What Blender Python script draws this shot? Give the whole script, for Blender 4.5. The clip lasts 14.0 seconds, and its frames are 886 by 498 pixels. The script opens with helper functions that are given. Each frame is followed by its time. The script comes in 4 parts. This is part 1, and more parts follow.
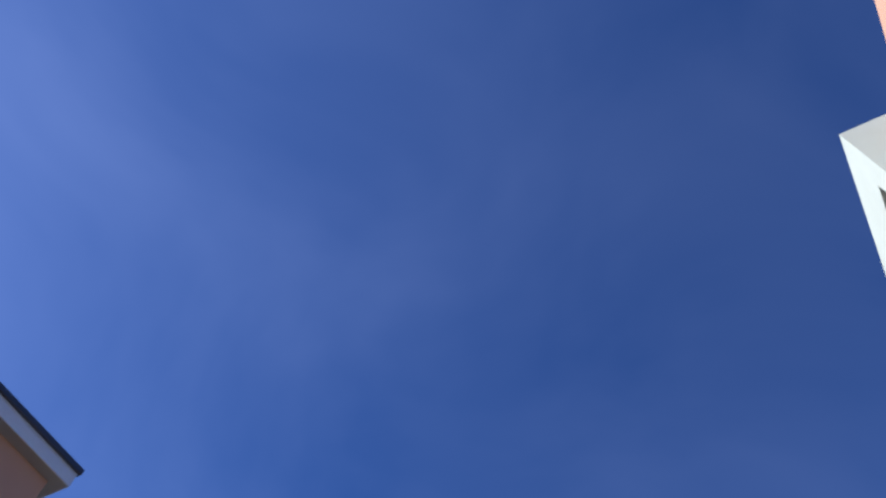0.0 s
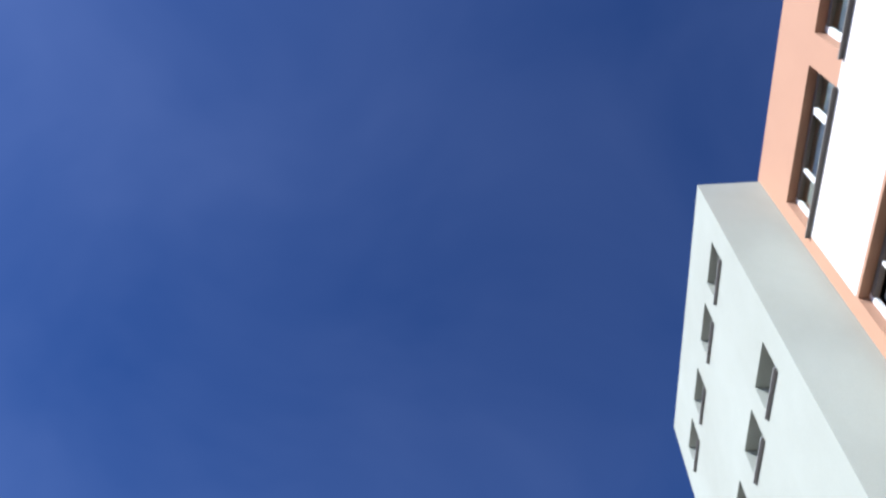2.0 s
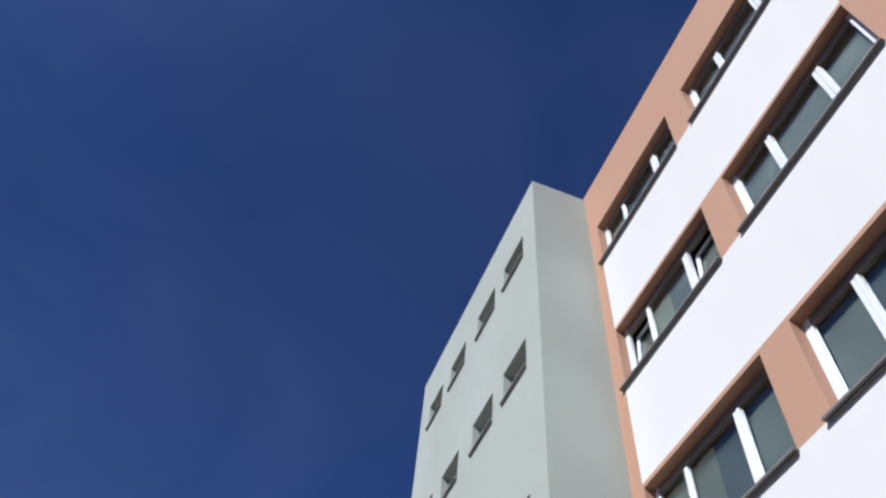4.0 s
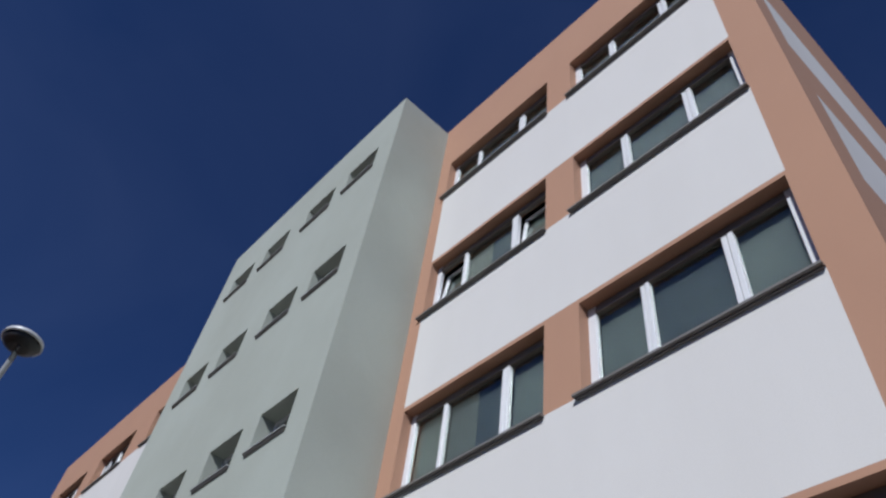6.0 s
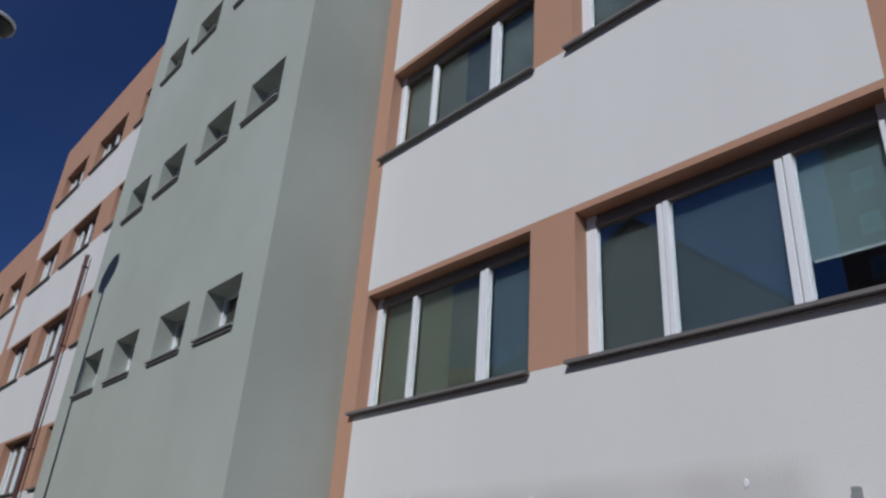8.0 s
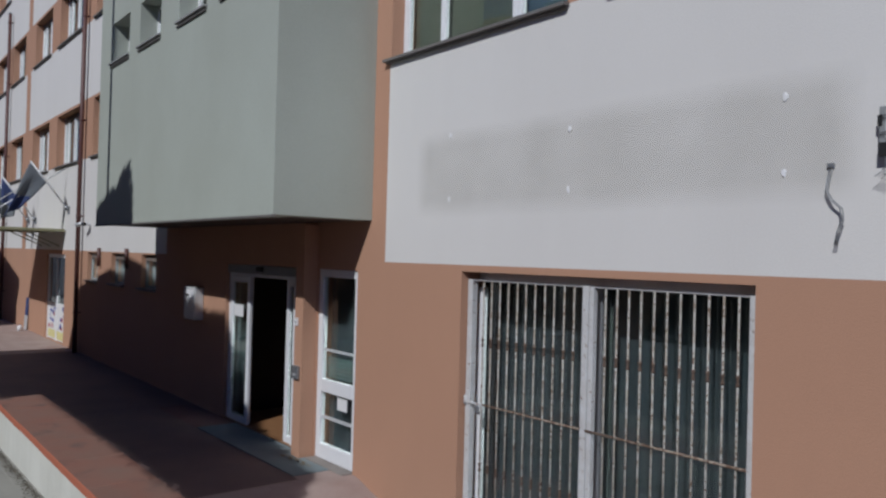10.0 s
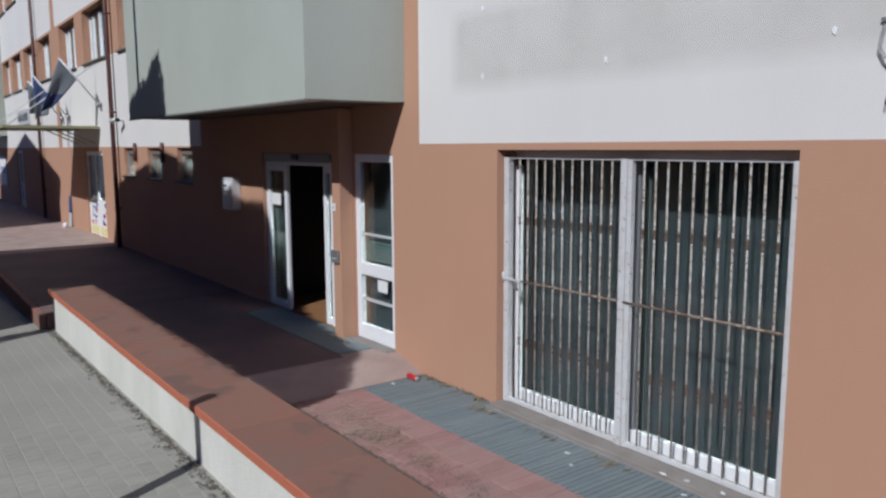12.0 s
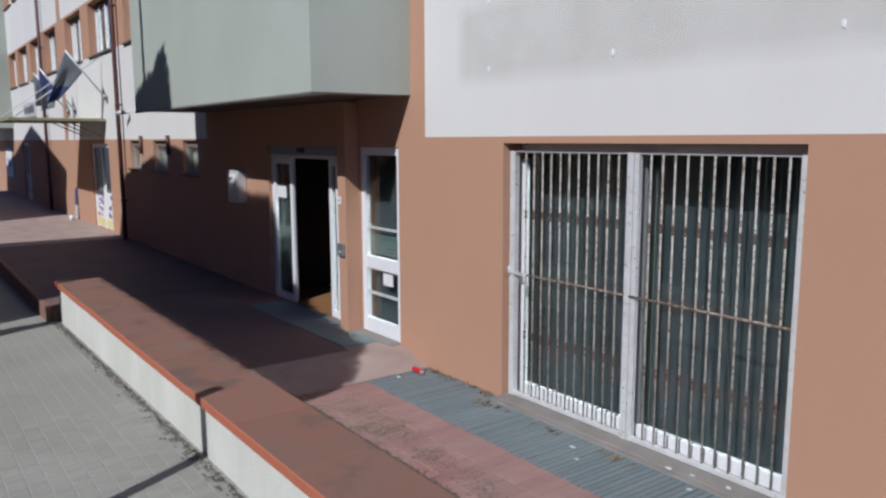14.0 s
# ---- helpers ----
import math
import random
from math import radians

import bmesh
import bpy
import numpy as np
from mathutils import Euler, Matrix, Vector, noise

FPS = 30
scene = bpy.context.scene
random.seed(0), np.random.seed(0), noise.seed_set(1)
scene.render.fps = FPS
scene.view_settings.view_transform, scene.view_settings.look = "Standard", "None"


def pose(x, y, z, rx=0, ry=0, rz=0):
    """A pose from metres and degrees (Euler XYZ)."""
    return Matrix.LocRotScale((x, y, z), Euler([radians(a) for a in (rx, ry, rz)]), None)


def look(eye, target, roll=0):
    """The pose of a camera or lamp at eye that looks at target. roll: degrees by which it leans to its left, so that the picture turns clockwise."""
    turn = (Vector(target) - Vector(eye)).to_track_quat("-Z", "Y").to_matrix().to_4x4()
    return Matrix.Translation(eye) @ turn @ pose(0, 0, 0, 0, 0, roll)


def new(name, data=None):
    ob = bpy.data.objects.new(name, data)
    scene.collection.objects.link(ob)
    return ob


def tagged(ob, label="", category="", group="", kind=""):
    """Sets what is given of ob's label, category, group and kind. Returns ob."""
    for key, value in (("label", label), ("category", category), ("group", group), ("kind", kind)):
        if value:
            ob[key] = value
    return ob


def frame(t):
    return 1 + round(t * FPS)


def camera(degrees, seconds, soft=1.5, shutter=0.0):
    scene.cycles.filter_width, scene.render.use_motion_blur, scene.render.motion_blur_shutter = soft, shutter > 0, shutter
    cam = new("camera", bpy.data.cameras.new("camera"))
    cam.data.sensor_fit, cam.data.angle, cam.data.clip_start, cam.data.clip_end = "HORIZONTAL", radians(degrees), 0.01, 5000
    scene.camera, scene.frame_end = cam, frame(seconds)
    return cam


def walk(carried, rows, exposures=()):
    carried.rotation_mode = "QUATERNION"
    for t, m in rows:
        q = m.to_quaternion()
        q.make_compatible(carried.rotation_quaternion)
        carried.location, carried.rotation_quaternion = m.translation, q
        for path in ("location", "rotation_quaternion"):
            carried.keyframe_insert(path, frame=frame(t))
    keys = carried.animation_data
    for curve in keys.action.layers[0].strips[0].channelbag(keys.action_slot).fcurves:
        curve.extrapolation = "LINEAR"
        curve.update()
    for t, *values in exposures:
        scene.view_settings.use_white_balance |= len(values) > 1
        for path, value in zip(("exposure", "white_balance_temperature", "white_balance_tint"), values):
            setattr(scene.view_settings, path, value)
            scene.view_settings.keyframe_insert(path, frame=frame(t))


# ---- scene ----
cam = camera(60.7, 14.0, soft=2.5)
EXPOSURES = [(0, 0.88, 5930, 10), (1.5, 0.84, 5930, 10), (3, 0.48, 5930, 10), (4.2, 0.02, 5930, 10), (6.3, -0.56, 5930, 10), (7.5, -0.79, 5930, 10), (8.5, -0.92, 5930, 10), (9.2, -0.99, 5930, 10), (11.3, -0.54, 5930, 10), (14, -0.38, 5930, 10)]
PATH = [
    (0, (7.313, -4.935, 2.998), (6.571, -5.474, 4.776), 8.3),
    (0.3, (7.273, -5.038, 3.005), (6.493, -5.515, 4.783), 7.6),
    (0.5, (7.285, -5.106, 2.995), (6.475, -5.539, 4.771), 7.1),
    (1.5, (7.244, -5.374, 3.072), (6.294, -5.633, 4.813), 5.7),
    (2, (7.333, -5.327, 3.039), (6.315, -5.493, 4.753), 5.2),
    (2.5, (7.337, -5.233, 3.035), (6.28, -5.29, 4.732), 5.2),
    (3, (7.363, -5.16, 3.016), (6.278, -5.1, 4.695), 5.7),
    (3.5, (7.339, -5.117, 2.987), (6.246, -4.951, 4.654), 6.5),
    (4, (7.345, -5.059, 3.004), (6.236, -4.763, 4.642), 7.0),
    (4.2, (7.399, -5.032, 3.019), (6.285, -4.684, 4.643), 7.5),
    (6.3, (7.444, -4.867, 3.0), (6.386, -4.067, 4.496), 8.8),
    (6.5, (7.437, -4.852, 2.985), (6.354, -4.015, 4.443), 8.0),
    (7, (7.422, -4.831, 2.947), (6.265, -3.891, 4.28), 4.9),
    (7.5, (7.409, -4.822, 2.913), (6.13, -3.787, 4.05), 4.5),
    (8, (7.383, -4.876, 2.81), (6.009, -3.717, 3.686), 4.2),
    (8.5, (7.38, -4.91, 2.785), (5.938, -3.663, 3.39), 4.4),
    (9, (7.37, -4.903, 2.703), (5.882, -3.619, 3.074), 3.9),
    (9.2, (7.362, -4.894, 2.678), (5.859, -3.608, 2.974), 3.3),
    (11.5, (7.337, -4.971, 2.522), (5.744, -3.79, 2.261), -0.1),
    (12, (7.34, -4.964, 2.512), (5.751, -3.78, 2.243), -0.3),
    (12.5, (7.337, -4.963, 2.521), (5.743, -3.786, 2.252), -0.7),
    (13, (7.332, -4.971, 2.523), (5.734, -3.8, 2.247), -0.7),
    (13.5, (7.334, -4.964, 2.51), (5.735, -3.794, 2.233), -0.5),
    (14, (7.328, -4.964, 2.515), (5.733, -3.792, 2.228), -0.2),
]
walk(cam, [(t, look(eye, target, roll)) for t, eye, target, roll in PATH], EXPOSURES)

# ---- world and sun ----
SUN = Vector((0.63, -1.26, 1.12)).normalized()
world = bpy.data.worlds.new("world")
scene.world = world
world.use_nodes = True
sky = world.node_tree.nodes.new("ShaderNodeTexSky")
sky.sky_type, sky.sun_disc = "NISHITA", False
sky.sun_elevation = math.asin(SUN.z)
sky.sun_rotation = math.atan2(SUN.x, SUN.y)
sky.altitude, sky.air_density, sky.dust_density, sky.ozone_density = 1500, 1.0, 1.0, 10.0
background = world.node_tree.nodes["Background"]
background.inputs["Strength"].default_value = 0.049
deeper = world.node_tree.nodes.new("ShaderNodeMix")
deeper.data_type, deeper.blend_type = "RGBA", "MULTIPLY"
deeper.inputs["Factor"].default_value, deeper.inputs["B"].default_value = 1.0, (0.91, 1.0, 1.32, 1)
world.node_tree.links.new(sky.outputs["Color"], deeper.inputs["A"])
veil, wisps, where, thin = (world.node_tree.nodes.new(k) for k in ("ShaderNodeHueSaturation", "ShaderNodeTexNoise", "ShaderNodeTexCoord", "ShaderNodeMapRange"))
wisps.inputs["Scale"].default_value, wisps.inputs["Detail"].default_value, wisps.inputs["Distortion"].default_value = 2.2, 4, 0.6
veil.inputs["Saturation"].default_value, veil.inputs["Value"].default_value = 0.78, 1.75
thin.inputs["From Min"].default_value, thin.inputs["From Max"].default_value, thin.inputs["To Max"].default_value = 0.34, 0.86, 0.42
world.node_tree.links.new(where.outputs["Generated"], wisps.inputs["Vector"])
world.node_tree.links.new(wisps.outputs["Fac"], thin.inputs["Value"])
world.node_tree.links.new(thin.outputs["Result"], veil.inputs["Fac"])
world.node_tree.links.new(deeper.outputs["Result"], veil.inputs["Color"])
world.node_tree.links.new(veil.outputs["Color"], background.inputs["Color"])
sun = new("sun", bpy.data.lights.new("sun", "SUN"))
sun.data.energy, sun.data.angle, sun.data.color = 5.0, radians(0.55), (1.0, 0.965, 0.93)
sun.matrix_world = look(SUN * 60, (0, 0, 0))


# ---- materials ----
def material(name, color, rough=0.8, metal=0.0, second=None, scale=3.0, fine=60.0, amount=0.35, bump=0.15, streak=0.0, rust=None,
             rust_at=0.6, rust_scale=9.0, per_piece=0.0, spec=0.5):
    """A surface with broad stains, fine grain and relief. second: the stain colour; streak: how far stains are drawn out downwards;
    rust: a colour that breaks through in patches; per_piece: how much the pieces differ in brightness."""
    m = bpy.data.materials.new(name)
    m.use_nodes = True
    nt = m.node_tree
    n, link = nt.nodes, nt.links.new
    bsdf = n["Principled BSDF"]
    bsdf.inputs["Roughness"].default_value, bsdf.inputs["Metallic"].default_value = rough, metal
    bsdf.inputs["Specular IOR Level"].default_value = spec
    geo = n.new("ShaderNodeNewGeometry")
    mapping = n.new("ShaderNodeMapping")
    mapping.inputs["Scale"].default_value = (1, 1, 1 - streak)
    link(geo.outputs["Position"], mapping.inputs["Vector"])
    broad = n.new("ShaderNodeTexNoise")
    broad.inputs["Scale"].default_value, broad.inputs["Detail"].default_value, broad.inputs["Roughness"].default_value = scale, 7, 0.62
    link(mapping.outputs["Vector"], broad.inputs["Vector"])
    grain = n.new("ShaderNodeTexNoise")
    grain.inputs["Scale"].default_value, grain.inputs["Detail"].default_value = fine, 4
    link(geo.outputs["Position"], grain.inputs["Vector"])
    ramp = n.new("ShaderNodeMapRange")
    ramp.inputs["From Min"].default_value, ramp.inputs["From Max"].default_value = 0.35, 0.7
    link(broad.outputs["Fac"], ramp.inputs["Value"])
    mix = n.new("ShaderNodeMix")
    mix.data_type = "RGBA"
    mix.inputs["A"].default_value = (*color, 1)
    mix.inputs["B"].default_value = (*(second or [c * 0.8 for c in color]), 1)
    fac = n.new("ShaderNodeMath")
    fac.operation = "MULTIPLY"
    fac.inputs[1].default_value = amount
    link(ramp.outputs["Result"], fac.inputs[0])
    link(fac.outputs["Value"], mix.inputs["Factor"])
    out = mix.outputs["Result"]
    hsv = n.new("ShaderNodeHueSaturation")
    value = n.new("ShaderNodeMapRange")
    value.inputs["To Min"].default_value, value.inputs["To Max"].default_value = 0.9, 1.1
    link(grain.outputs["Fac"], value.inputs["Value"])
    link(out, hsv.inputs["Color"])
    if per_piece:
        info = n.new("ShaderNodeObjectInfo")
        spread = n.new("ShaderNodeMapRange")
        spread.inputs["To Min"].default_value, spread.inputs["To Max"].default_value = 1 - per_piece, 1 + per_piece
        link(info.outputs["Random"], spread.inputs["Value"])
        both = n.new("ShaderNodeMath")
        both.operation = "MULTIPLY"
        link(spread.outputs["Result"], both.inputs[0])
        link(value.outputs["Result"], both.inputs[1])
        link(both.outputs["Value"], hsv.inputs["Value"])
    else:
        link(value.outputs["Result"], hsv.inputs["Value"])
    out = hsv.outputs["Color"]
    if rust:
        spots = n.new("ShaderNodeTexNoise")
        spots.inputs["Scale"].default_value, spots.inputs["Detail"].default_value = rust_scale, 8
        link(geo.outputs["Position"], spots.inputs["Vector"])
        edge = n.new("ShaderNodeMapRange")
        edge.inputs["From Min"].default_value, edge.inputs["From Max"].default_value = rust_at, rust_at + 0.09
        link(spots.outputs["Fac"], edge.inputs["Value"])
        over = n.new("ShaderNodeMix")
        over.data_type = "RGBA"
        over.inputs["B"].default_value = (*rust, 1)
        link(edge.outputs["Result"], over.inputs["Factor"])
        link(out, over.inputs["A"])
        out = over.outputs["Result"]
    link(out, bsdf.inputs["Base Color"])
    b = n.new("ShaderNodeBump")
    b.inputs["Strength"].default_value, b.inputs["Distance"].default_value = bump, 0.01
    link(grain.outputs["Fac"], b.inputs["Height"])
    link(b.outputs["Normal"], bsdf.inputs["Normal"])
    return m


def faded_patch(name, color):
    """A stain that fades out unevenly towards its edges."""
    m = bpy.data.materials.new(name)
    m.use_nodes = True
    n, link = m.node_tree.nodes, m.node_tree.links.new
    bsdf, out = n["Principled BSDF"], n["Material Output"]
    bsdf.inputs["Base Color"].default_value, bsdf.inputs["Roughness"].default_value = (*color, 1), 0.92
    coord, split = n.new("ShaderNodeTexCoord"), n.new("ShaderNodeSeparateXYZ")
    link(coord.outputs["Generated"], split.inputs["Vector"])
    fades = []
    for axis, width in (("X", 0.045), ("Z", 0.2)):
        away = n.new("ShaderNodeMath")
        away.operation = "PINGPONG"
        away.inputs[1].default_value = 0.5
        link(split.outputs[axis], away.inputs[0])
        rise = n.new("ShaderNodeMapRange")
        rise.inputs["From Max"].default_value = width
        link(away.outputs["Value"], rise.inputs["Value"])
        fades.append(rise)
    tex = n.new("ShaderNodeTexNoise")
    tex.inputs["Scale"].default_value, tex.inputs["Detail"].default_value = 1.6, 8
    geo = n.new("ShaderNodeNewGeometry")
    link(geo.outputs["Position"], tex.inputs["Vector"])
    level = n.new("ShaderNodeMapRange")
    level.inputs["From Min"].default_value, level.inputs["From Max"].default_value = 0.2, 0.75
    level.inputs["To Min"].default_value, level.inputs["To Max"].default_value = 0.09, 0.25
    link(tex.outputs["Fac"], level.inputs["Value"])
    last = level.outputs["Result"]
    for rise in fades:
        times = n.new("ShaderNodeMath")
        times.operation = "MULTIPLY"
        link(last, times.inputs[0])
        link(rise.outputs["Result"], times.inputs[1])
        last = times.outputs["Value"]
    clear, mix = n.new("ShaderNodeBsdfTransparent"), n.new("ShaderNodeMixShader")
    link(last, mix.inputs["Fac"])
    link(clear.outputs["BSDF"], mix.inputs[1])
    link(bsdf.outputs["BSDF"], mix.inputs[2])
    link(mix.outputs["Shader"], out.inputs["Surface"])
    return m


def glass_material(name, tint, ior=1.5):
    m = bpy.data.materials.new(name)
    m.use_nodes = True
    bsdf = m.node_tree.nodes["Principled BSDF"]
    bsdf.inputs["Base Color"].default_value = (*tint, 1)
    bsdf.inputs["Roughness"].default_value, bsdf.inputs["IOR"].default_value = 0.01, ior
    bsdf.inputs["Transmission Weight"].default_value = 1.0
    wave = m.node_tree.nodes.new("ShaderNodeTexNoise")
    wave.inputs["Scale"].default_value = 1.3
    b = m.node_tree.nodes.new("ShaderNodeBump")
    b.inputs["Strength"].default_value, b.inputs["Distance"].default_value = 0.05, 0.02
    m.node_tree.links.new(wave.outputs["Fac"], b.inputs["Height"])
    m.node_tree.links.new(b.outputs["Normal"], bsdf.inputs["Normal"])
    return m


ORANGE = material("orange_render", (0.465, 0.265, 0.17), 0.9, second=(0.40, 0.222, 0.145), scale=0.9, fine=90, bump=0.25, streak=0.5)
WHITE = material("white_render", (0.71, 0.695, 0.66), 0.9, second=(0.61, 0.59, 0.555), scale=0.7, fine=90, bump=0.2, streak=0.75)
GREEN = material("grey_green_render", (0.425, 0.46, 0.402), 0.9, second=(0.36, 0.382, 0.325), scale=0.42, fine=90, amount=0.75, bump=0.25, streak=0.15)
# darker than the walls: the shade under the tower is in this colour
SOFFIT = material("shade_darkened_soffit", (0.11, 0.08, 0.065), 0.9, second=(0.085, 0.065, 0.055), scale=0.9, fine=90, bump=0.25)
# darker copy of the paving colour for the part lying in shadow
TERRACE = material("shaded_red_terrace", (0.185, 0.118, 0.104), 0.9, second=(0.13, 0.092, 0.084), scale=0.9, fine=60, amount=0.9, bump=0.35)
SILL = material("slate_sill", (0.15, 0.138, 0.128), 0.6, second=(0.20, 0.19, 0.18), scale=5, fine=120)
HEAD_TRIM = material("brown_grey_head_trim", (0.20, 0.165, 0.14), 0.7, second=(0.15, 0.125, 0.11), scale=4)
PVC = material("white_pvc", (0.78, 0.79, 0.80), 0.35, second=(0.7, 0.7, 0.7), scale=4, bump=0.03)
STEEL = material("white_painted_steel", (0.60, 0.61, 0.61), 0.5, second=(0.46, 0.44, 0.41), scale=8, amount=0.6, rust=(0.18, 0.095, 0.05), rust_at=0.62, rust_scale=24)
BAR = material("rusty_white_bar", (0.52, 0.52, 0.49), 0.55, second=(0.34, 0.29, 0.21), scale=16, amount=0.9, rust=(0.14, 0.082, 0.048), rust_at=0.495, rust_scale=60)
RAIL = material("rusted_rail", (0.33, 0.28, 0.22), 0.7, second=(0.22, 0.14, 0.09), scale=14, amount=0.9, rust=(0.115, 0.062, 0.036), rust_at=0.44, rust_scale=30)
RUST = material("rusted_iron", (0.085, 0.05, 0.034), 0.85, second=(0.16, 0.11, 0.078), scale=30, amount=0.8, bump=0.4)
GLASS = glass_material("window_glass", (0.80, 0.88, 0.85))
COATED = glass_material("solar_glass", (0.72, 0.82, 0.85), 1.95)
BLIND = material("dark_blind", (0.05, 0.06, 0.056), 0.8, second=(0.027, 0.035, 0.035), scale=0.8, fine=25, amount=0.7)
PALE_BLIND = material("pale_green_blind", (0.09, 0.125, 0.122), 0.8, second=(0.072, 0.104, 0.10), scale=1.5)
BLUE_BLIND = material("blue_grey_curtain", (0.027, 0.043, 0.056), 0.85, second=(0.021, 0.035, 0.046), scale=1.2, fine=25, amount=0.6)
FROST = material("frosted_film", (0.26, 0.28, 0.29), 0.7, scale=3)
OLIVE_BLIND = material("olive_curtain", (0.042, 0.047, 0.031), 0.9, second=(0.028, 0.033, 0.024), scale=2.5, fine=20)
CURTAIN = material("grey_green_curtain", (0.020, 0.028, 0.033), 0.9, second=(0.012, 0.018, 0.023), scale=1.4, fine=30)
# near-black: the darkness of unlit rooms is put into this colour
INTERIOR = material("unlit_interior", (0.022, 0.02, 0.019), 0.9, scale=1)
WOOD = material("wooden_floor", (0.30, 0.155, 0.07), 0.5, second=(0.22, 0.11, 0.05), scale=4, fine=30)
TERRACOTTA = material("terracotta_coping", (0.25, 0.115, 0.080), 0.9, second=(0.215, 0.132, 0.100), scale=1.6, fine=70, amount=1.0, bump=0.4,
                      rust=(0.165, 0.098, 0.077), rust_at=0.57, rust_scale=1.9, per_piece=0.05)
TERRA_EDGE = material("terracotta_edge", (0.42, 0.13, 0.07), 0.85, second=(0.33, 0.10, 0.06), scale=3, fine=70)
LIMEWASH = material("whitewashed_plaster", (0.66, 0.66, 0.60), 0.95, second=(0.50, 0.50, 0.44), scale=1.8, fine=50, amount=0.7, bump=0.5, streak=0.6)
GREY_PAVER = material("grey_paver", (0.325, 0.318, 0.278), 0.95, second=(0.265, 0.256, 0.222), scale=0.8, fine=80, amount=0.7, bump=0.4, per_piece=0.06)
JOINT = material("dusty_joint", (0.36, 0.35, 0.31), 1.0, second=(0.28, 0.27, 0.235), scale=6, fine=60)
RED_PAVER = material("red_paver", (0.315, 0.165, 0.148), 0.95, second=(0.335, 0.235, 0.205), scale=1.6, fine=80, amount=0.8, bump=0.4, per_piece=0.07)
RED_JOINT = material("red_pavement_joint", (0.19, 0.105, 0.09), 1.0, second=(0.13, 0.085, 0.075), scale=5, fine=60)
BLUE_PAVER = material("blue_grey_paver", (0.155, 0.192, 0.20), 0.95, second=(0.205, 0.225, 0.22), scale=2.2, fine=80, amount=0.7, bump=0.4, per_piece=0.08)
BLUE_JOINT = material("blue_grey_joint", (0.075, 0.086, 0.09), 1.0, scale=5)
CONCRETE = material("worn_concrete", (0.27, 0.245, 0.22), 0.95, second=(0.20, 0.175, 0.155), scale=3, fine=60, amount=0.8, bump=0.5)
PINK_SCREED = material("pinkish_screed", (0.41, 0.32, 0.28), 0.95, second=(0.30, 0.215, 0.185), scale=1.8, fine=60, amount=0.9, bump=0.4)
ASPHALT = material("asphalt", (0.055, 0.055, 0.055), 0.95, second=(0.075, 0.073, 0.07), scale=2, fine=90, bump=0.5)
PIPE = material("brown_painted_pipe", (0.10, 0.042, 0.035), 0.5, second=(0.13, 0.06, 0.05), scale=3)
BLACK = material("black_plastic", (0.02, 0.02, 0.02), 0.5, scale=5)
GREY_METAL = material("grey_metal", (0.30, 0.31, 0.32), 0.45, metal=0.6, scale=5)
CASING = material("grey_plastic_casing", (0.27, 0.28, 0.28), 0.5, second=(0.2, 0.21, 0.21), scale=6)
PALE_METAL = material("pale_grey_metal", (0.62, 0.63, 0.63), 0.4, metal=0.2, scale=4)
ROOF_TILE = material("roof_tile", (0.25, 0.12, 0.08), 0.9, second=(0.17, 0.09, 0.065), scale=2)
FASCIA = material("grey_fascia", (0.30, 0.30, 0.29), 0.7, second=(0.24, 0.24, 0.235), scale=1.2)
GUTTER = material("dark_gutter", (0.035, 0.04, 0.06), 0.5, scale=3)
BROWN_WALL = material("ochre_brown_render", (0.15, 0.092, 0.06), 0.9, second=(0.12, 0.076, 0.05), scale=0.8)
WHITE_SPOT = material("white_filler", (0.80, 0.80, 0.80), 0.9, scale=9)
STAIN = faded_patch("grey_beige_patch", (0.50, 0.485, 0.43))
RED_CAN = material("red_lacquer", (0.50, 0.025, 0.03), 0.35, scale=6)
PAPER = material("white_paper", (0.75, 0.75, 0.74), 0.8, scale=8)
DIRT = material("dark_dirt", (0.13, 0.115, 0.09), 1.0, second=(0.09, 0.08, 0.06), scale=20)
DRY_WEED = material("dry_weed", (0.36, 0.30, 0.20), 0.9, second=(0.17, 0.13, 0.085), scale=20)
LEAF = material("dry_leaf", (0.22, 0.165, 0.095), 0.9, second=(0.15, 0.11, 0.065), scale=20)
FOLIAGE = material("shadow_crown_foliage", (0.035, 0.06, 0.025), 0.9, second=(0.05, 0.075, 0.03), scale=6)
BARK = material("bark", (0.12, 0.085, 0.06), 0.95, scale=9)
FLAG_BLUE = material("blue_flag_cloth", (0.045, 0.065, 0.17), 0.9, second=(0.035, 0.05, 0.12), scale=4)
FLAG_GREY = material("grey_flag_cloth", (0.16, 0.18, 0.20), 0.9, scale=4)
POSTER_BLUE = material("blue_print", (0.08, 0.10, 0.38), 0.6, scale=5)
POSTER_RED = material("red_print", (0.45, 0.06, 0.07), 0.6, scale=5)
POSTER_YELLOW = material("yellow_print", (0.72, 0.66, 0.30), 0.6, scale=5)
OLIVE_METAL = material("olive_canopy_metal", (0.30, 0.29, 0.17), 0.6, scale=5)


# ---- helpers of this scene ----
def box(bm, x0, x1, y0, y1, z0, z1, mat=0):
    v = [bm.verts.new((x, y, z)) for z in (z0, z1) for y in (y0, y1) for x in (x0, x1)]
    for i in ((0, 2, 3, 1), (4, 5, 7, 6), (0, 1, 5, 4), (2, 6, 7, 3), (0, 4, 6, 2), (1, 3, 7, 5)):
        bm.faces.new([v[k] for k in i]).material_index = mat


def quad(bm, a, b, c, d, mat=0):
    bm.faces.new([bm.verts.new(p) for p in (a, b, c, d)]).material_index = mat


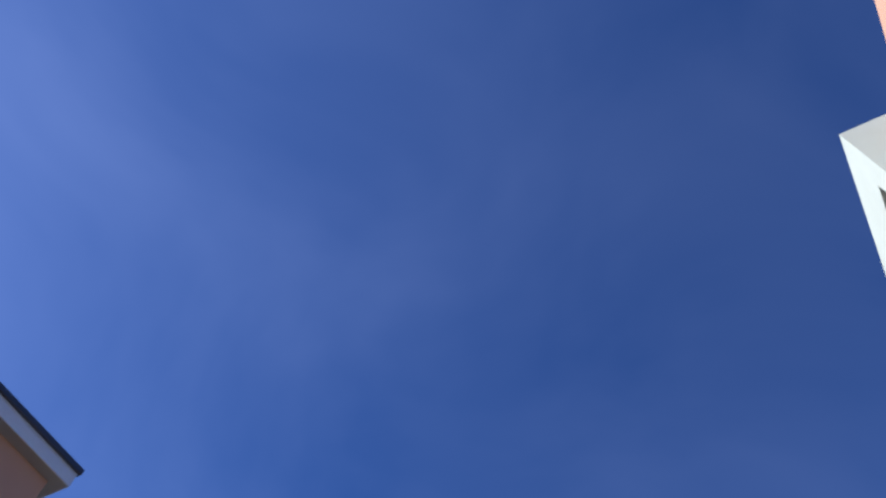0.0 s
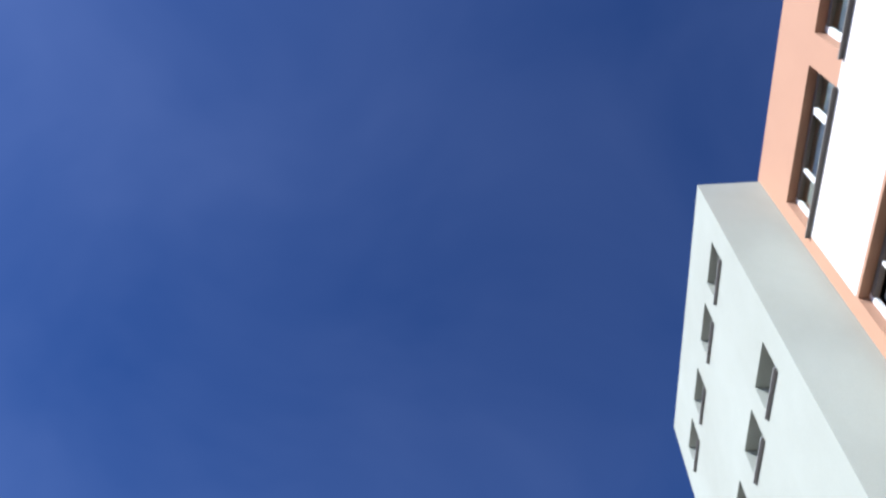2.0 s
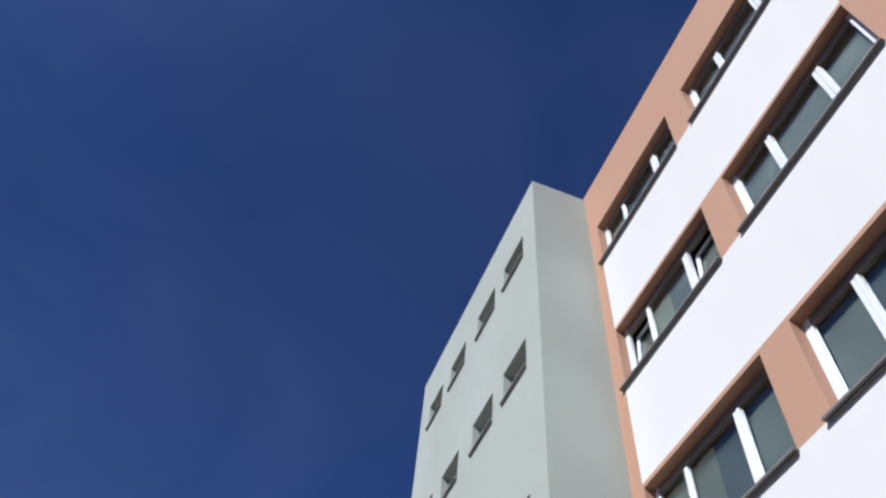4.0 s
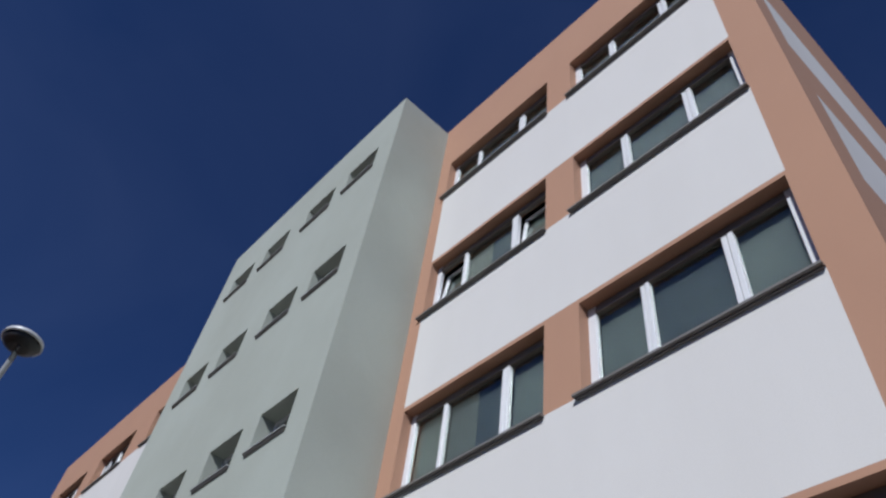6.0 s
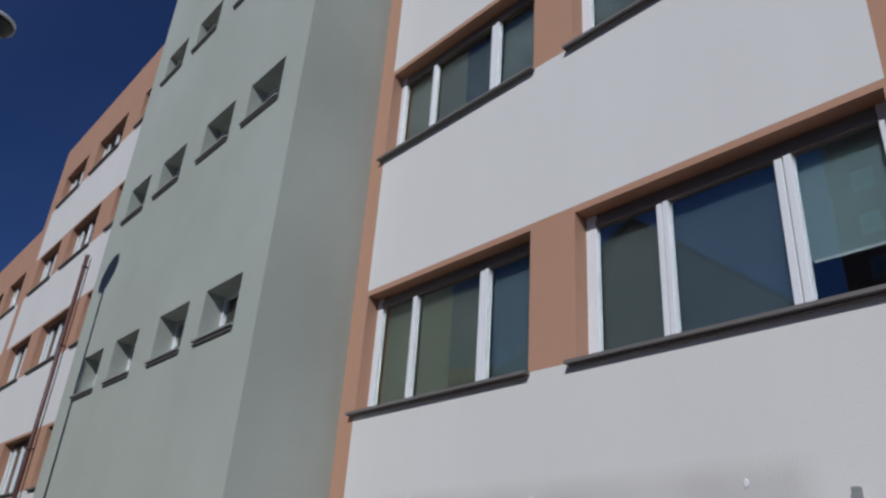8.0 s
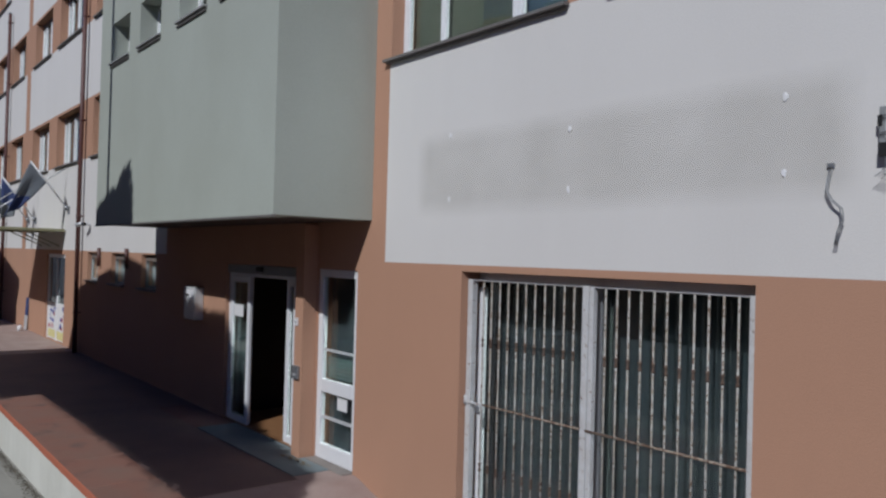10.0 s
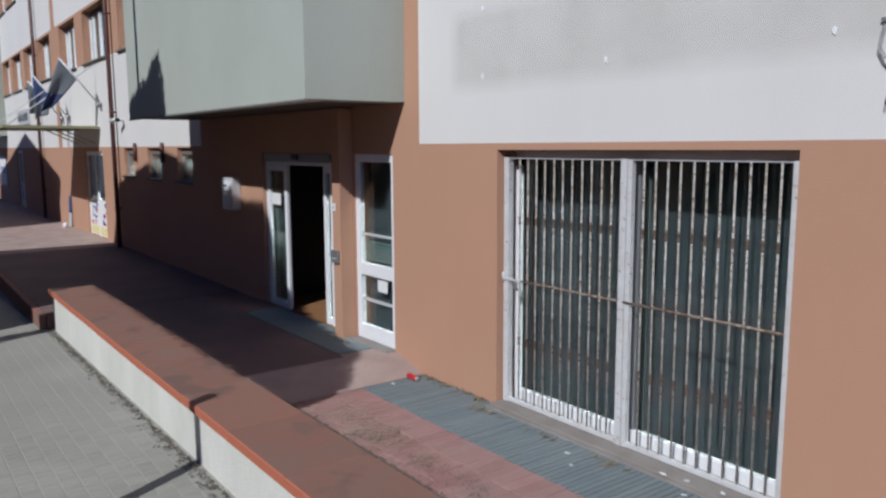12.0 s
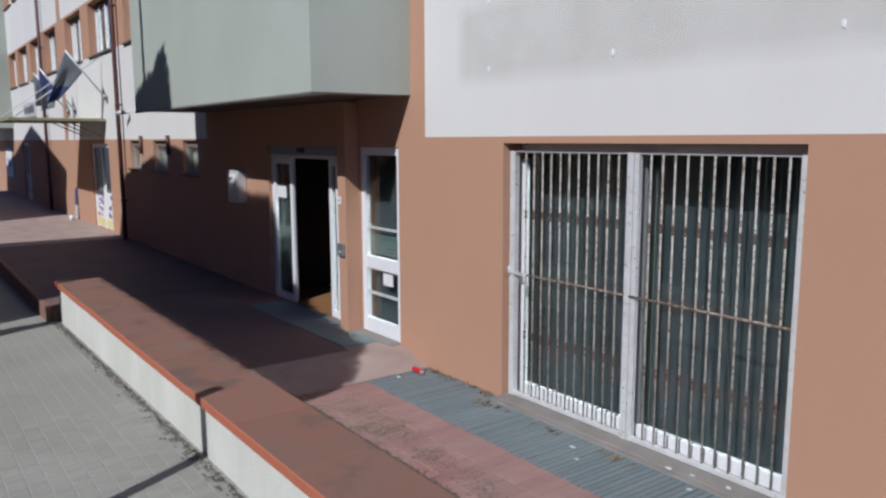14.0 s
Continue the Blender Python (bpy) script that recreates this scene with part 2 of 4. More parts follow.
def soft_box(bm, x0, x1, y0, y1, z0, z1, r=0.01, mat=0):
    """A box with chamfered edges."""
    t = bmesh.new()
    box(t, x0, x1, y0, y1, z0, z1)
    bmesh.ops.bevel(t, geom=t.edges[:], offset=r, segments=1, affect="EDGES")
    at = {v: bm.verts.new(v.co) for v in t.verts}
    for f in t.faces:
        bm.faces.new([at[v] for v in f.verts]).material_index = mat
    t.free()


def tube(bm, points, radius, sides=8, mat=0):
    """A tube along points; radius: one number or one for each point."""
    points = [Vector(p) for p in points]
    radii = radius if isinstance(radius, (list, tuple)) else [radius] * len(points)
    rings = []
    for i, p in enumerate(points):
        way = (points[min(i + 1, len(points) - 1)] - points[max(i - 1, 0)]).normalized()
        side = way.cross(Vector((0, 0, 1)) if abs(way.z) < 0.9 else Vector((1, 0, 0))).normalized()
        up = side.cross(way)
        rings.append([bm.verts.new(p + radii[i] * (math.cos(a) * side + math.sin(a) * up)) for a in [2 * math.pi * k / sides for k in range(sides)]])
    for a, b in zip(rings, rings[1:]):
        for k in range(sides):
            f = bm.faces.new((a[k], a[(k + 1) % sides], b[(k + 1) % sides], b[k]))
            f.smooth, f.material_index = True, mat
    for ring in (rings[0][::-1], rings[-1]):
        bm.faces.new(ring).material_index = mat


def mesh_of(name, bm, materials):
    data = bpy.data.meshes.new(name)
    bmesh.ops.recalc_face_normals(bm, faces=bm.faces[:])
    bm.to_mesh(data)
    bm.free()
    for m in materials if isinstance(materials, (list, tuple)) else (materials,):
        data.materials.append(m)
    return data


def part(name, bm, materials, parent=None, label=""):
    ob = new(name, mesh_of(name, bm, materials))
    ob.parent = parent
    return tagged(ob, label)


def made(name, materials, fill, parent=None, label=""):
    """One mesh object whose bmesh fill(bm) builds."""
    bm = bmesh.new()
    fill(bm)
    return part(name, bm, materials, parent, label)


def boxes(name, materials, rows, parent=None, label="", r=0.0):
    def fill(bm):
        for row in rows:
            soft_box(bm, *row[:6], r) if r else box(bm, *row[:6])
    return made(name, materials, fill, parent, label)


def thing(name, label, category, group="", kind="", at=(0, 0, 0)):
    ob = new(name)
    ob.location = at
    ob.empty_display_size = 0.1
    return tagged(ob, label, category, group, kind)


def wall_sheet(name, x0, x1, z0, z1, y, thick, openings, paint, materials, label, cuts=(), depth=None):
    """A wall in the plane y whose openings (x0, x1, z0, z1) go through it; paint(x, z) gives the material's number, cuts adds lines at which paint changes:
    (xs, zs)."""
    bm = bmesh.new()
    xs = sorted({x0, x1, *(o[0] for o in openings), *(o[1] for o in openings), *(c for c in (cuts[0] if cuts else ()) if x0 < c < x1)})
    zs = sorted({z0, z1, *(o[2] for o in openings), *(o[3] for o in openings), *(c for c in (cuts[1] if cuts else ()) if z0 < c < z1)})
    at = {}

    def vert(i, j, k):
        if (i, j, k) not in at:
            at[i, j, k] = bm.verts.new((xs[i], y + k * thick, zs[j]))
        return at[i, j, k]

    def solid(i, j):
        if not (0 <= i < len(xs) - 1 and 0 <= j < len(zs) - 1):
            return False
        x, z = (xs[i] + xs[i + 1]) / 2, (zs[j] + zs[j + 1]) / 2
        return not any(o[0] < x < o[1] and o[2] < z < o[3] for o in openings)

    for i in range(len(xs) - 1):
        for j in range(len(zs) - 1):
            if not solid(i, j):
                continue
            m = paint((xs[i] + xs[i + 1]) / 2, (zs[j] + zs[j + 1]) / 2)
            bm.faces.new((vert(i, j, 0), vert(i + 1, j, 0), vert(i + 1, j + 1, 0), vert(i, j + 1, 0))).material_index = m
            bm.faces.new((vert(i, j, 1), vert(i, j + 1, 1), vert(i + 1, j + 1, 1), vert(i + 1, j, 1))).material_index = m
            for (di, dj), (a, b) in (((-1, 0), ((i, j), (i, j + 1))), ((1, 0), ((i + 1, j + 1), (i + 1, j))),
                                     ((0, -1), ((i + 1, j), (i, j))), ((0, 1), ((i, j + 1), (i + 1, j + 1)))):
                if not solid(i + di, j + dj):
                    # the reveals of an opening are painted as the bands beside it
                    bm.faces.new((vert(*a, 0), vert(*b, 0), vert(*b, 1), vert(*a, 1))).material_index = 0
    data = bpy.data.meshes.new(name)
    bm.normal_update()
    bm.to_mesh(data)
    bm.free()
    for m in materials:
        data.materials.append(m)
    return tagged(new(name, data), label, "wall", kind="structure")

# ---- the school building: facade walls ----
SILLS = (4.84, 8.27, 11.55, 14.88)      # tops of the window sills, storey by storey
HEADS = (6.28, 9.67, 12.88, 16.08)
ROOF = 17.68
BAYS_RIGHT = ((0.26, 2.91), (3.46, 6.15))
BAYS_LEFT = ((-19.5, -17.2), (-16.2, -13.7), (-12.4, -10.0))
BAYS_FAR = ((-32.4, -30.4), (-29.7, -27.3), (-26.5, -24.1), (-23.3, -21.1))
TOWER_X, TOWER_Y, TOWER_Z = (-6.95, -0.05), -1.26, (3.02, 17.6)
DOOR, SIDE_DOOR, GATE = (-4.16, -1.85, 0.0, 2.42), (-1.25, -0.32, 0.0, 2.42), (1.59, 4.68, -0.13, 2.475)
SMALL_WINDOWS = ((-12.5, -11.6), (-10.5, -9.5), (-8.4, -7.5))
FAR_DOORS = ((-16.95, -14.75), (-30.2, -28.6))


def in_white(z, last=4):
    spans = [(2.54, SILLS[0])] + [(HEADS[k] + 0.07, SILLS[k + 1]) for k in range(3)]
    return any(a < z < b for a, b in spans[:last])


white_lines = [2.54, *SILLS, *(h + 0.07 for h in HEADS)]
openings = [(a, b, s, h) for a, b in BAYS_RIGHT for s, h in zip(SILLS, HEADS)] + [DOOR, SIDE_DOOR, GATE]
wall_sheet("wall_south_main", -6.95, 6.66, -0.3, ROOF, 0.0, 0.32, openings,
           lambda x, z: 1 if 0.24 < x < 6.17 and in_white(z) else 0, (ORANGE, WHITE),
           "orange rendered school wall with white bands under the windows", cuts=((0.24, 6.17), white_lines))
openings = [(a, b, s, h) for a, b in BAYS_LEFT for s, h in zip(SILLS, HEADS)]
openings += [(a, b, 1.83, 2.51) for a, b in SMALL_WINDOWS] + [(*FAR_DOORS[0], 0.0, 2.42)]
wall_sheet("wall_south_middle", -20.7, -6.95, -0.3, ROOF, 0.0, 0.32, openings,
           lambda x, z: 1 if x > -20.1 and in_white(z) else 0, (ORANGE, WHITE),
           "orange rendered wall with white bands, farther along the school", cuts=((-20.1,), white_lines))
openings = [(a, b, s, h) for a, b in BAYS_FAR for s, h in zip(SILLS[:3], HEADS[:3])] + [(*FAR_DOORS[1], 0.0, 2.42)]
wall_sheet("wall_south_far", -46.0, -20.7, -0.6, 14.4, 0.0, 0.32, openings,
           lambda x, z: 1 if in_white(z, 3) else 0, (ORANGE, WHITE),
           "lower far wing of the school, orange with white bands", cuts=((), white_lines))


def end_wall(bm):
    lines = [-0.3, 2.54]
    for k in range(4):
        lines += [SILLS[k], HEADS[k] + 0.07]
    lines += [ROOF]
    for a, b in zip(lines, lines[1:]):
        m = 1 if in_white((a + b) / 2) else 0
        for y0, y1 in ((0.0, 0.62), (0.62, 13.0)):
            quad(bm, (6.66 + 0.004 * y0, y0, a), (6.66 + 0.004 * y1, y1, a), (6.66 + 0.004 * y1, y1, b), (6.66 + 0.004 * y0, y0, b), m if y0 else 0)
    quad(bm, (6.4, 0.33, -0.3), (6.4, 13, -0.3), (6.4, 13, ROOF), (6.4, 0.33, ROOF), 0)


tagged(made("wall_east", (ORANGE, WHITE), end_wall), "orange end wall of the school with white bands", "wall", kind="structure")
tagged(boxes("wall_north", INTERIOR, [(-46, 6.38, 12.7, 13.0, -0.5, ROOF)]), "plain back wall inside the school, near-black for the unlit rooms", "wall", kind="structure")
tagged(boxes("roof_main", CONCRETE, [(-20.7, 6.6, 0.33, 13.0, ROOF - 0.25, ROOF - 0.05)]), "flat concrete roof behind the parapet", "roof", kind="structure")
tagged(boxes("roof_far", CONCRETE, [(-46, -20.72, 0.02, 13.0, 14.1, 14.35)]), "flat roof of the lower far wing", "roof", kind="structure")
tagged(boxes("wall_step", ORANGE, [(-20.98, -20.7, 0.33, 12.6, 14.4, ROOF)]), "orange side of the higher wing above the lower roof", "wall", kind="structure")
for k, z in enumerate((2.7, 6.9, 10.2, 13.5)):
    tagged(boxes(f"ceiling_{k + 1}", INTERIOR, [(-45.9, 6.36, 0.36, 12.6, z, z + 0.25)]), "ceiling behind the windows, near-black for the unlit rooms", "ceiling", kind="structure")


# ---- stair tower ----
TW_COLUMNS = ((-1.60, -0.62), (-3.08, -2.09), (-4.78, -3.82), (-6.25, -5.31))
TW_TOPS = (6.43, 9.77, 13.02, 16.22)
wall_sheet("tower_front", *TOWER_X, *TOWER_Z, TOWER_Y, 0.36, [(a, b, t - 0.66, t) for a, b in TW_COLUMNS for t in TW_TOPS],
           lambda x, z: 0, (GREEN,), "grey-green rendered front of the projecting stair tower")
for name, x0, x1 in (("tower_side_east", -0.35, -0.05), ("tower_side_west", -6.95, -6.65)):
    tagged(boxes(name, GREEN, [(x0, x1, TOWER_Y + 0.36, 0.0, *TOWER_Z)]), "grey-green rendered side of the stair tower", "wall", kind="structure")
tagged(boxes("tower_soffit", SOFFIT, [(-6.65, -0.35, TOWER_Y + 0.36, 0.0, 3.02, 3.3)]), "underside of the stair tower over the entrance, its shade put into the colour", "soffit", kind="structure")
tagged(boxes("tower_roof", CONCRETE, [(-6.65, -0.35, TOWER_Y + 0.36, 0.0, 17.3, 17.5)]), "flat roof of the stair tower", "roof", kind="structure")
tagged(boxes("tower_drip_edge", SILL, [(-6.96, -0.04, TOWER_Y - 0.012, TOWER_Y + 0.03, 2.995, 3.018)]), "thin dark drip edge under the tower", "trim", kind="structure")
for a, b, m in ((-39.5, -32.6, GREEN),):
    wall_sheet("tower_far_front", a, b, 3.1, 15.6, TOWER_Y, 0.36, [(x, x + 1.0, t - 0.66, t) for x in (-38.8, -37.2, -35.5, -34.0) for t in TW_TOPS[:3]],
               lambda x, z: 0, (GREEN,), "second grey-green stair tower far along the school")
    tagged(boxes("tower_far_box", GREEN, [(a, b, TOWER_Y + 0.36, 0.0, 3.1, 15.6)]), "side of the second stair tower", "wall", kind="structure")


# ---- windows ----
HEADER = 0.135


def window_unit(number, x0, x1, z0, z1, mullions, tints, label, y=0.16, sill=True, post=0.07, ajar=(), glass=None, frame_mat=None):
    """A band window: frame, posts, a pane and a blind for each light, and the slate sill. mullions: (centre, width); ajar: lights whose sash
    is tilted into the room."""
    glass, frame_mat = glass or GLASS, frame_mat or PVC
    w = thing(f"window_{number}", label, "window", "school windows", "structure", ((x0 + x1) / 2, y, z0))

    def add(name, mat, rows, label="", parent=w, r=0.0):
        ob = boxes(name, mat, [(a - w.location.x, b - w.location.x, c - y, d - y, e - z0, f - z0) for a, b, c, d, e, f in rows], parent, label, r)
        return ob

    add("window_frame", frame_mat, [(x0, x0 + post, y, y + 0.07, z0, z1), (x1 - post, x1, y, y + 0.07, z0, z1),
                              (x0 + post, x1 - post, y, y + 0.07, z0, z0 + 0.05)], r=0.006)
    add("head_trim", HEAD_TRIM, [(x0 + post, x1 - post, y - 0.012, y + 0.07, z1 - HEADER, z1 - 0.07), (x0 + post, x1 - post, y + 0.006, y + 0.07, z1 - 0.07, z1)], "dark strip over the panes", r=0.004)
    for c, wd in mullions:
        rows = [(c - wd / 2, c + wd / 2, y - 0.004, y + 0.066, z0 + 0.05, z1 - HEADER)] if wd < 0.1 else \
            [(c - wd / 2, c - 0.006, y - 0.004, y + 0.066, z0 + 0.05, z1 - HEADER), (c + 0.006, c + wd / 2, y - 0.012, y + 0.066, z0 + 0.05, z1 - HEADER)]
        add("mullion", PVC, rows, r=0.006)
    edges = [x0 + post] + [e for c, wd in mullions for e in (c - wd / 2, c + wd / 2)] + [x1 - post]
    for k, (a, b) in enumerate(zip(edges[::2], edges[1::2])):
        if k in ajar:
            wide, tall = b - a, z1 - HEADER - z0 - 0.05
            sash = boxes("tilted_sash", PVC, [(0, 0.06, 0, 0.05, 0, tall), (wide - 0.06, wide, 0, 0.05, 0, tall), (0.06, wide - 0.06, 0, 0.05, 0, 0.06), (0.06, wide - 0.06, 0, 0.05, tall - 0.06, tall)],
                         w, "white sash tilted into the room", 0.005)
            sash.matrix_local = pose(a - w.location.x, 0.03, 0.05, -6, 0, 0)
            pane = boxes("pane", glass, [(0.06, wide - 0.06, 0.02, 0.028, 0.06, tall - 0.06)], sash)
            pane.visible_shadow = False
            add("roller_blind", BLIND, [(a - 0.1, b + 0.1, y + 0.21, y + 0.214, z0, z1 - 0.02)])
            continue
        pane = add("pane", glass, [(a, b, y + 0.03, y + 0.038, z0 + 0.05, z1 - HEADER)])
        pane.visible_shadow = False
        mat, drop = tints[k % len(tints)]
        low = z0 + 0.05 + (z1 - z0 - 0.12) * (1 - drop)
        add("roller_blind", mat, [(a - 0.02, b + 0.02, y + 0.12, y + 0.124, low, z1 - 0.02)])
        if drop < 0.9:
            add("blind_rail", CASING, [(a, b, y + 0.112, y + 0.132, low - 0.02, low)])
    # added sheet whose near-black colour stands in for the room's darkness
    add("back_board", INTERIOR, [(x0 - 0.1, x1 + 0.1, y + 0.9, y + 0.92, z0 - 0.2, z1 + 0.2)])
    if sill:
        add("window_sill", SILL, [(x0 - 0.085, x1 + 0.02, -0.075, -0.0025, z0 - 0.026, z0 + 0.004), (x0 - 0.06, x1, -0.035, -0.0025, z0 - 0.045, z0 - 0.026), (x0 + 0.002, x1 - 0.002, -0.0025, y + 0.01, z0 + 0.002, z0 + 0.008)])
    return w


number = 0
DARK, PALE, OLIVE = (BLIND, 1.0), (PALE_BLIND, 0.7), (OLIVE_BLIND, 1.0)
for k, (s, h) in enumerate(zip(SILLS, HEADS)):
    for j, (a, b) in enumerate(BAYS_RIGHT):
        mull = ((0.98, 0.07), (2.12, 0.13)) if j == 0 else ((4.28, 0.12), (5.34, 0.14))
        tints = ((DARK,), (DARK, (CURTAIN, 1.0), DARK))[k % 2]
        if k == 0:
            tints = (OLIVE, (OLIVE_BLIND, 0.97), (BLUE_BLIND, 1.0)) if j == 0 else ((BLIND, 0.97), (BLUE_BLIND, 1.0), PALE)
        number += 1
        window_unit(number, a, b, s, h, mull, tints, "three-light white window with dark blinds and a slate sill", post=(0.10, 0.12)[j],
                    ajar=(0, 2) if (k, j) == (2, 0) else (), glass=COATED if (k, j) == (0, 1) else None)
for bays, floors in ((BAYS_LEFT, 4), (BAYS_FAR, 3)):
    for a, b in bays:
        for s, h in list(zip(SILLS, HEADS))[:floors]:
            number += 1
            window_unit(number, a, b, s, h, ((a + 0.42, 0.08), (a + 1.15, 0.12)), (DARK, (CURTAIN, 1.0)), "white framed window in a deep orange recess", y=0.2, ajar=(1,) if s > 14 and a > -18 else ())
for a, b in SMALL_WINDOWS:
    number += 1
    window_unit(number, a, b, 1.83, 2.51, (), ((FROST, 1.0),), "small frosted ground-floor window with a dark sill", y=0.09, post=0.03, frame_mat=CASING)


def tower_window(number, a, b, z0, z1, y, kind_label):
    w = thing(f"window_{number}", kind_label, "window", "stair tower windows", "structure", ((a + b) / 2, y, z0))
    ox, half = (a + b) / 2, (b - a) / 2
    h = z1 - z0
    boxes("window_frame", PVC, [(-half, -half + 0.05, 0.26, 0.32, 0, h), (half - 0.05, half, 0.26, 0.32, 0, h), (-half + 0.05, half - 0.05, 0.26, 0.32, h - 0.05, h),
                                (-half + 0.05, half - 0.05, 0.26, 0.32, 0, 0.05), (0.0, 0.06, 0.262, 0.318, 0.05, h - 0.05)], w)
    for p, q in ((-half + 0.05, 0.0), (0.06, half - 0.05)):
        pane = boxes("pane", GLASS, [(p, q, 0.285, 0.293, 0.05, h - 0.05)], w)
        pane.visible_shadow = False
    boxes("back_board", INTERIOR, [(-half - 0.05, half + 0.05, 0.5, 0.51, -0.1, h + 0.1)], w)
    boxes("window_sill", FASCIA, [(-half - 0.06, half + 0.02, -0.05, -0.002, -0.042, -0.018), (-half + 0.002, half - 0.002, -0.002, 0.26, 0.001, 0.006)], w)
    boxes("sill_drip", SILL, [(-half - 0.04, half, -0.03, -0.002, -0.088, -0.074)], w)
    return w


for a, b in TW_COLUMNS:
    for t in TW_TOPS:
        number += 1
        tower_window(number, a, b, t - 0.66, t, TOWER_Y, "small square stair window in a deep grey-green reveal")
for x in (-38.8, -37.2, -35.5, -34.0):
    for t in TW_TOPS[:3]:
        number += 1
        tower_window(number, x, x + 1.0, t - 0.66, t, TOWER_Y, "small square window of the far stair tower")


# ---- ground ----
def grey_z(x):
    return -0.13 + 0.016 * (x - 1.0)


tagged(made("ground", ASPHALT, lambda bm: quad(bm, (-3000, -3000, -0.62), (3000, -3000, -0.62), (3000, 3000, -0.62), (-3000, 3000, -0.62))),
       "dark asphalt ground reaching to the horizon", "ground", kind="structure")


def sloped(bm):
    xs = (-60, -22, 1, 30)
    zs = [grey_z(-22), grey_z(-22), grey_z(1), grey_z(1)]
    for i in range(3):
        quad(bm, (xs[i], -6.05, zs[i] - 0.004), (xs[i + 1], -6.05, zs[i + 1] - 0.004), (xs[i + 1], -2.62, zs[i + 1] - 0.004), (xs[i], -2.62, zs[i] - 0.004))
        quad(bm, (xs[i], -6.05, -0.7), (xs[i + 1], -6.05, -0.7), (xs[i + 1], -6.05, zs[i + 1] - 0.008), (xs[i], -6.05, zs[i] - 0.008))


grey_pavement = tagged(made("pavement_grey", JOINT, sloped), "grey block pavement outside the low wall", "pavement", kind="structure")
LOW = -0.14      # the paving past the doors lies lower, down a short slope
red_pavement = tagged(boxes("pavement_red", RED_JOINT, [(-60, -0.32, -2.62, 0.3, -0.55, -0.012), (-0.32, 12.0, -2.62, 0.3, -0.55, LOW - 0.012), (-60, -5.31, -3.06, -2.62, -0.55, -0.014)]),
                      "reddish pavement along the school", "pavement", kind="structure")


def slope(bm):
    n = 12
    for i in range(n):
        for (y0, y1) in ((-2.37, -1.2), (-1.2, -0.003)):
            x0, x1 = -0.32 + 0.62 * i / n, -0.32 + 0.62 * (i + 1) / n
            z = [LOW + 0.004 + (-0.006 - LOW) * (0.5 + 0.5 * math.cos(math.pi * (x + 0.32) / 0.62)) for x in (x0, x1)]
            quad(bm, (x0, y0, z[0]), (x1, y0, z[1]), (x1, y1, z[1]), (x0, y1, z[0]))


tagged(made("pavement_slope", PINK_SCREED, slope), "short worn pinkish slope down from the doors", "pavement", kind="structure")
tagged(boxes("kerb", TERRACOTTA, [(-59.42 + 1.02 * k, -58.43 + 1.02 * k, -3.16, -3.06, -0.6, -0.004) for k in range(53)], r=0.008), "reddish kerb of the raised pavement", "kerb", kind="structure")
tagged(boxes("pavement_screed", PINK_SCREED, [(-60, -13.4, -3.06, 0.0, -0.014, -0.004), (-0.50, -0.32, -2.37, -0.62, -0.014, -0.005), (-0.62, -0.32, -0.62, -0.14, -0.014, -0.004)]),
       "worn pinkish paving before the entrance", "pavement", kind="structure")
# ends at the shadow's edge; the shadow's darkness is painted in
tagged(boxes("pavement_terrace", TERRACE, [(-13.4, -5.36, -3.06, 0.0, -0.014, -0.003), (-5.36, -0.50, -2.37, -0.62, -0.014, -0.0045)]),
       "reddish terrace before the entrance, darkened in colour for the shadow on it", "pavement", kind="structure")
tagged(boxes("pavement_ramp", BLUE_PAVER, [(-3.6, -0.62, -0.62, -0.02, -0.012, 0.006)]), "grey-blue slab at the doors", "pavement", kind="structure")
blue_pavement = tagged(boxes("pavement_blue", BLUE_JOINT, [(0.30, 6.66, -0.85, -0.003, LOW - 0.012, LOW - 0.0075)]), "ribbed blue-grey paving strip along the wall", "pavement", kind="structure")
tagged(boxes("doorstep", CONCRETE, [(1.592, 4.678, -0.10, 0.3, LOW - 0.02, LOW + 0.03), (1.57, 4.70, -0.14, -0.10, LOW - 0.02, LOW + 0.008), (-1.25, -0.32, -0.14, 0.3, -0.02, 0.014)], r=0.006),
       "worn concrete threshold along the wall", "step", kind="structure")
tagged(boxes("floor", WOOD, [(-4.3, -1.7, 0.0, 4.0, -0.02, 0.008)]), "reddish-brown wooden floor inside the entrance", "floor", kind="structure")
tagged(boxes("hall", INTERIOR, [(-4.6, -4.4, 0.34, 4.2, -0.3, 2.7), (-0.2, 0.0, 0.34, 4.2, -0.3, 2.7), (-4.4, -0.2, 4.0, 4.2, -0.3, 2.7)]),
       "walls of the entrance hall, its darkness put into the colour", "wall", kind="structure")


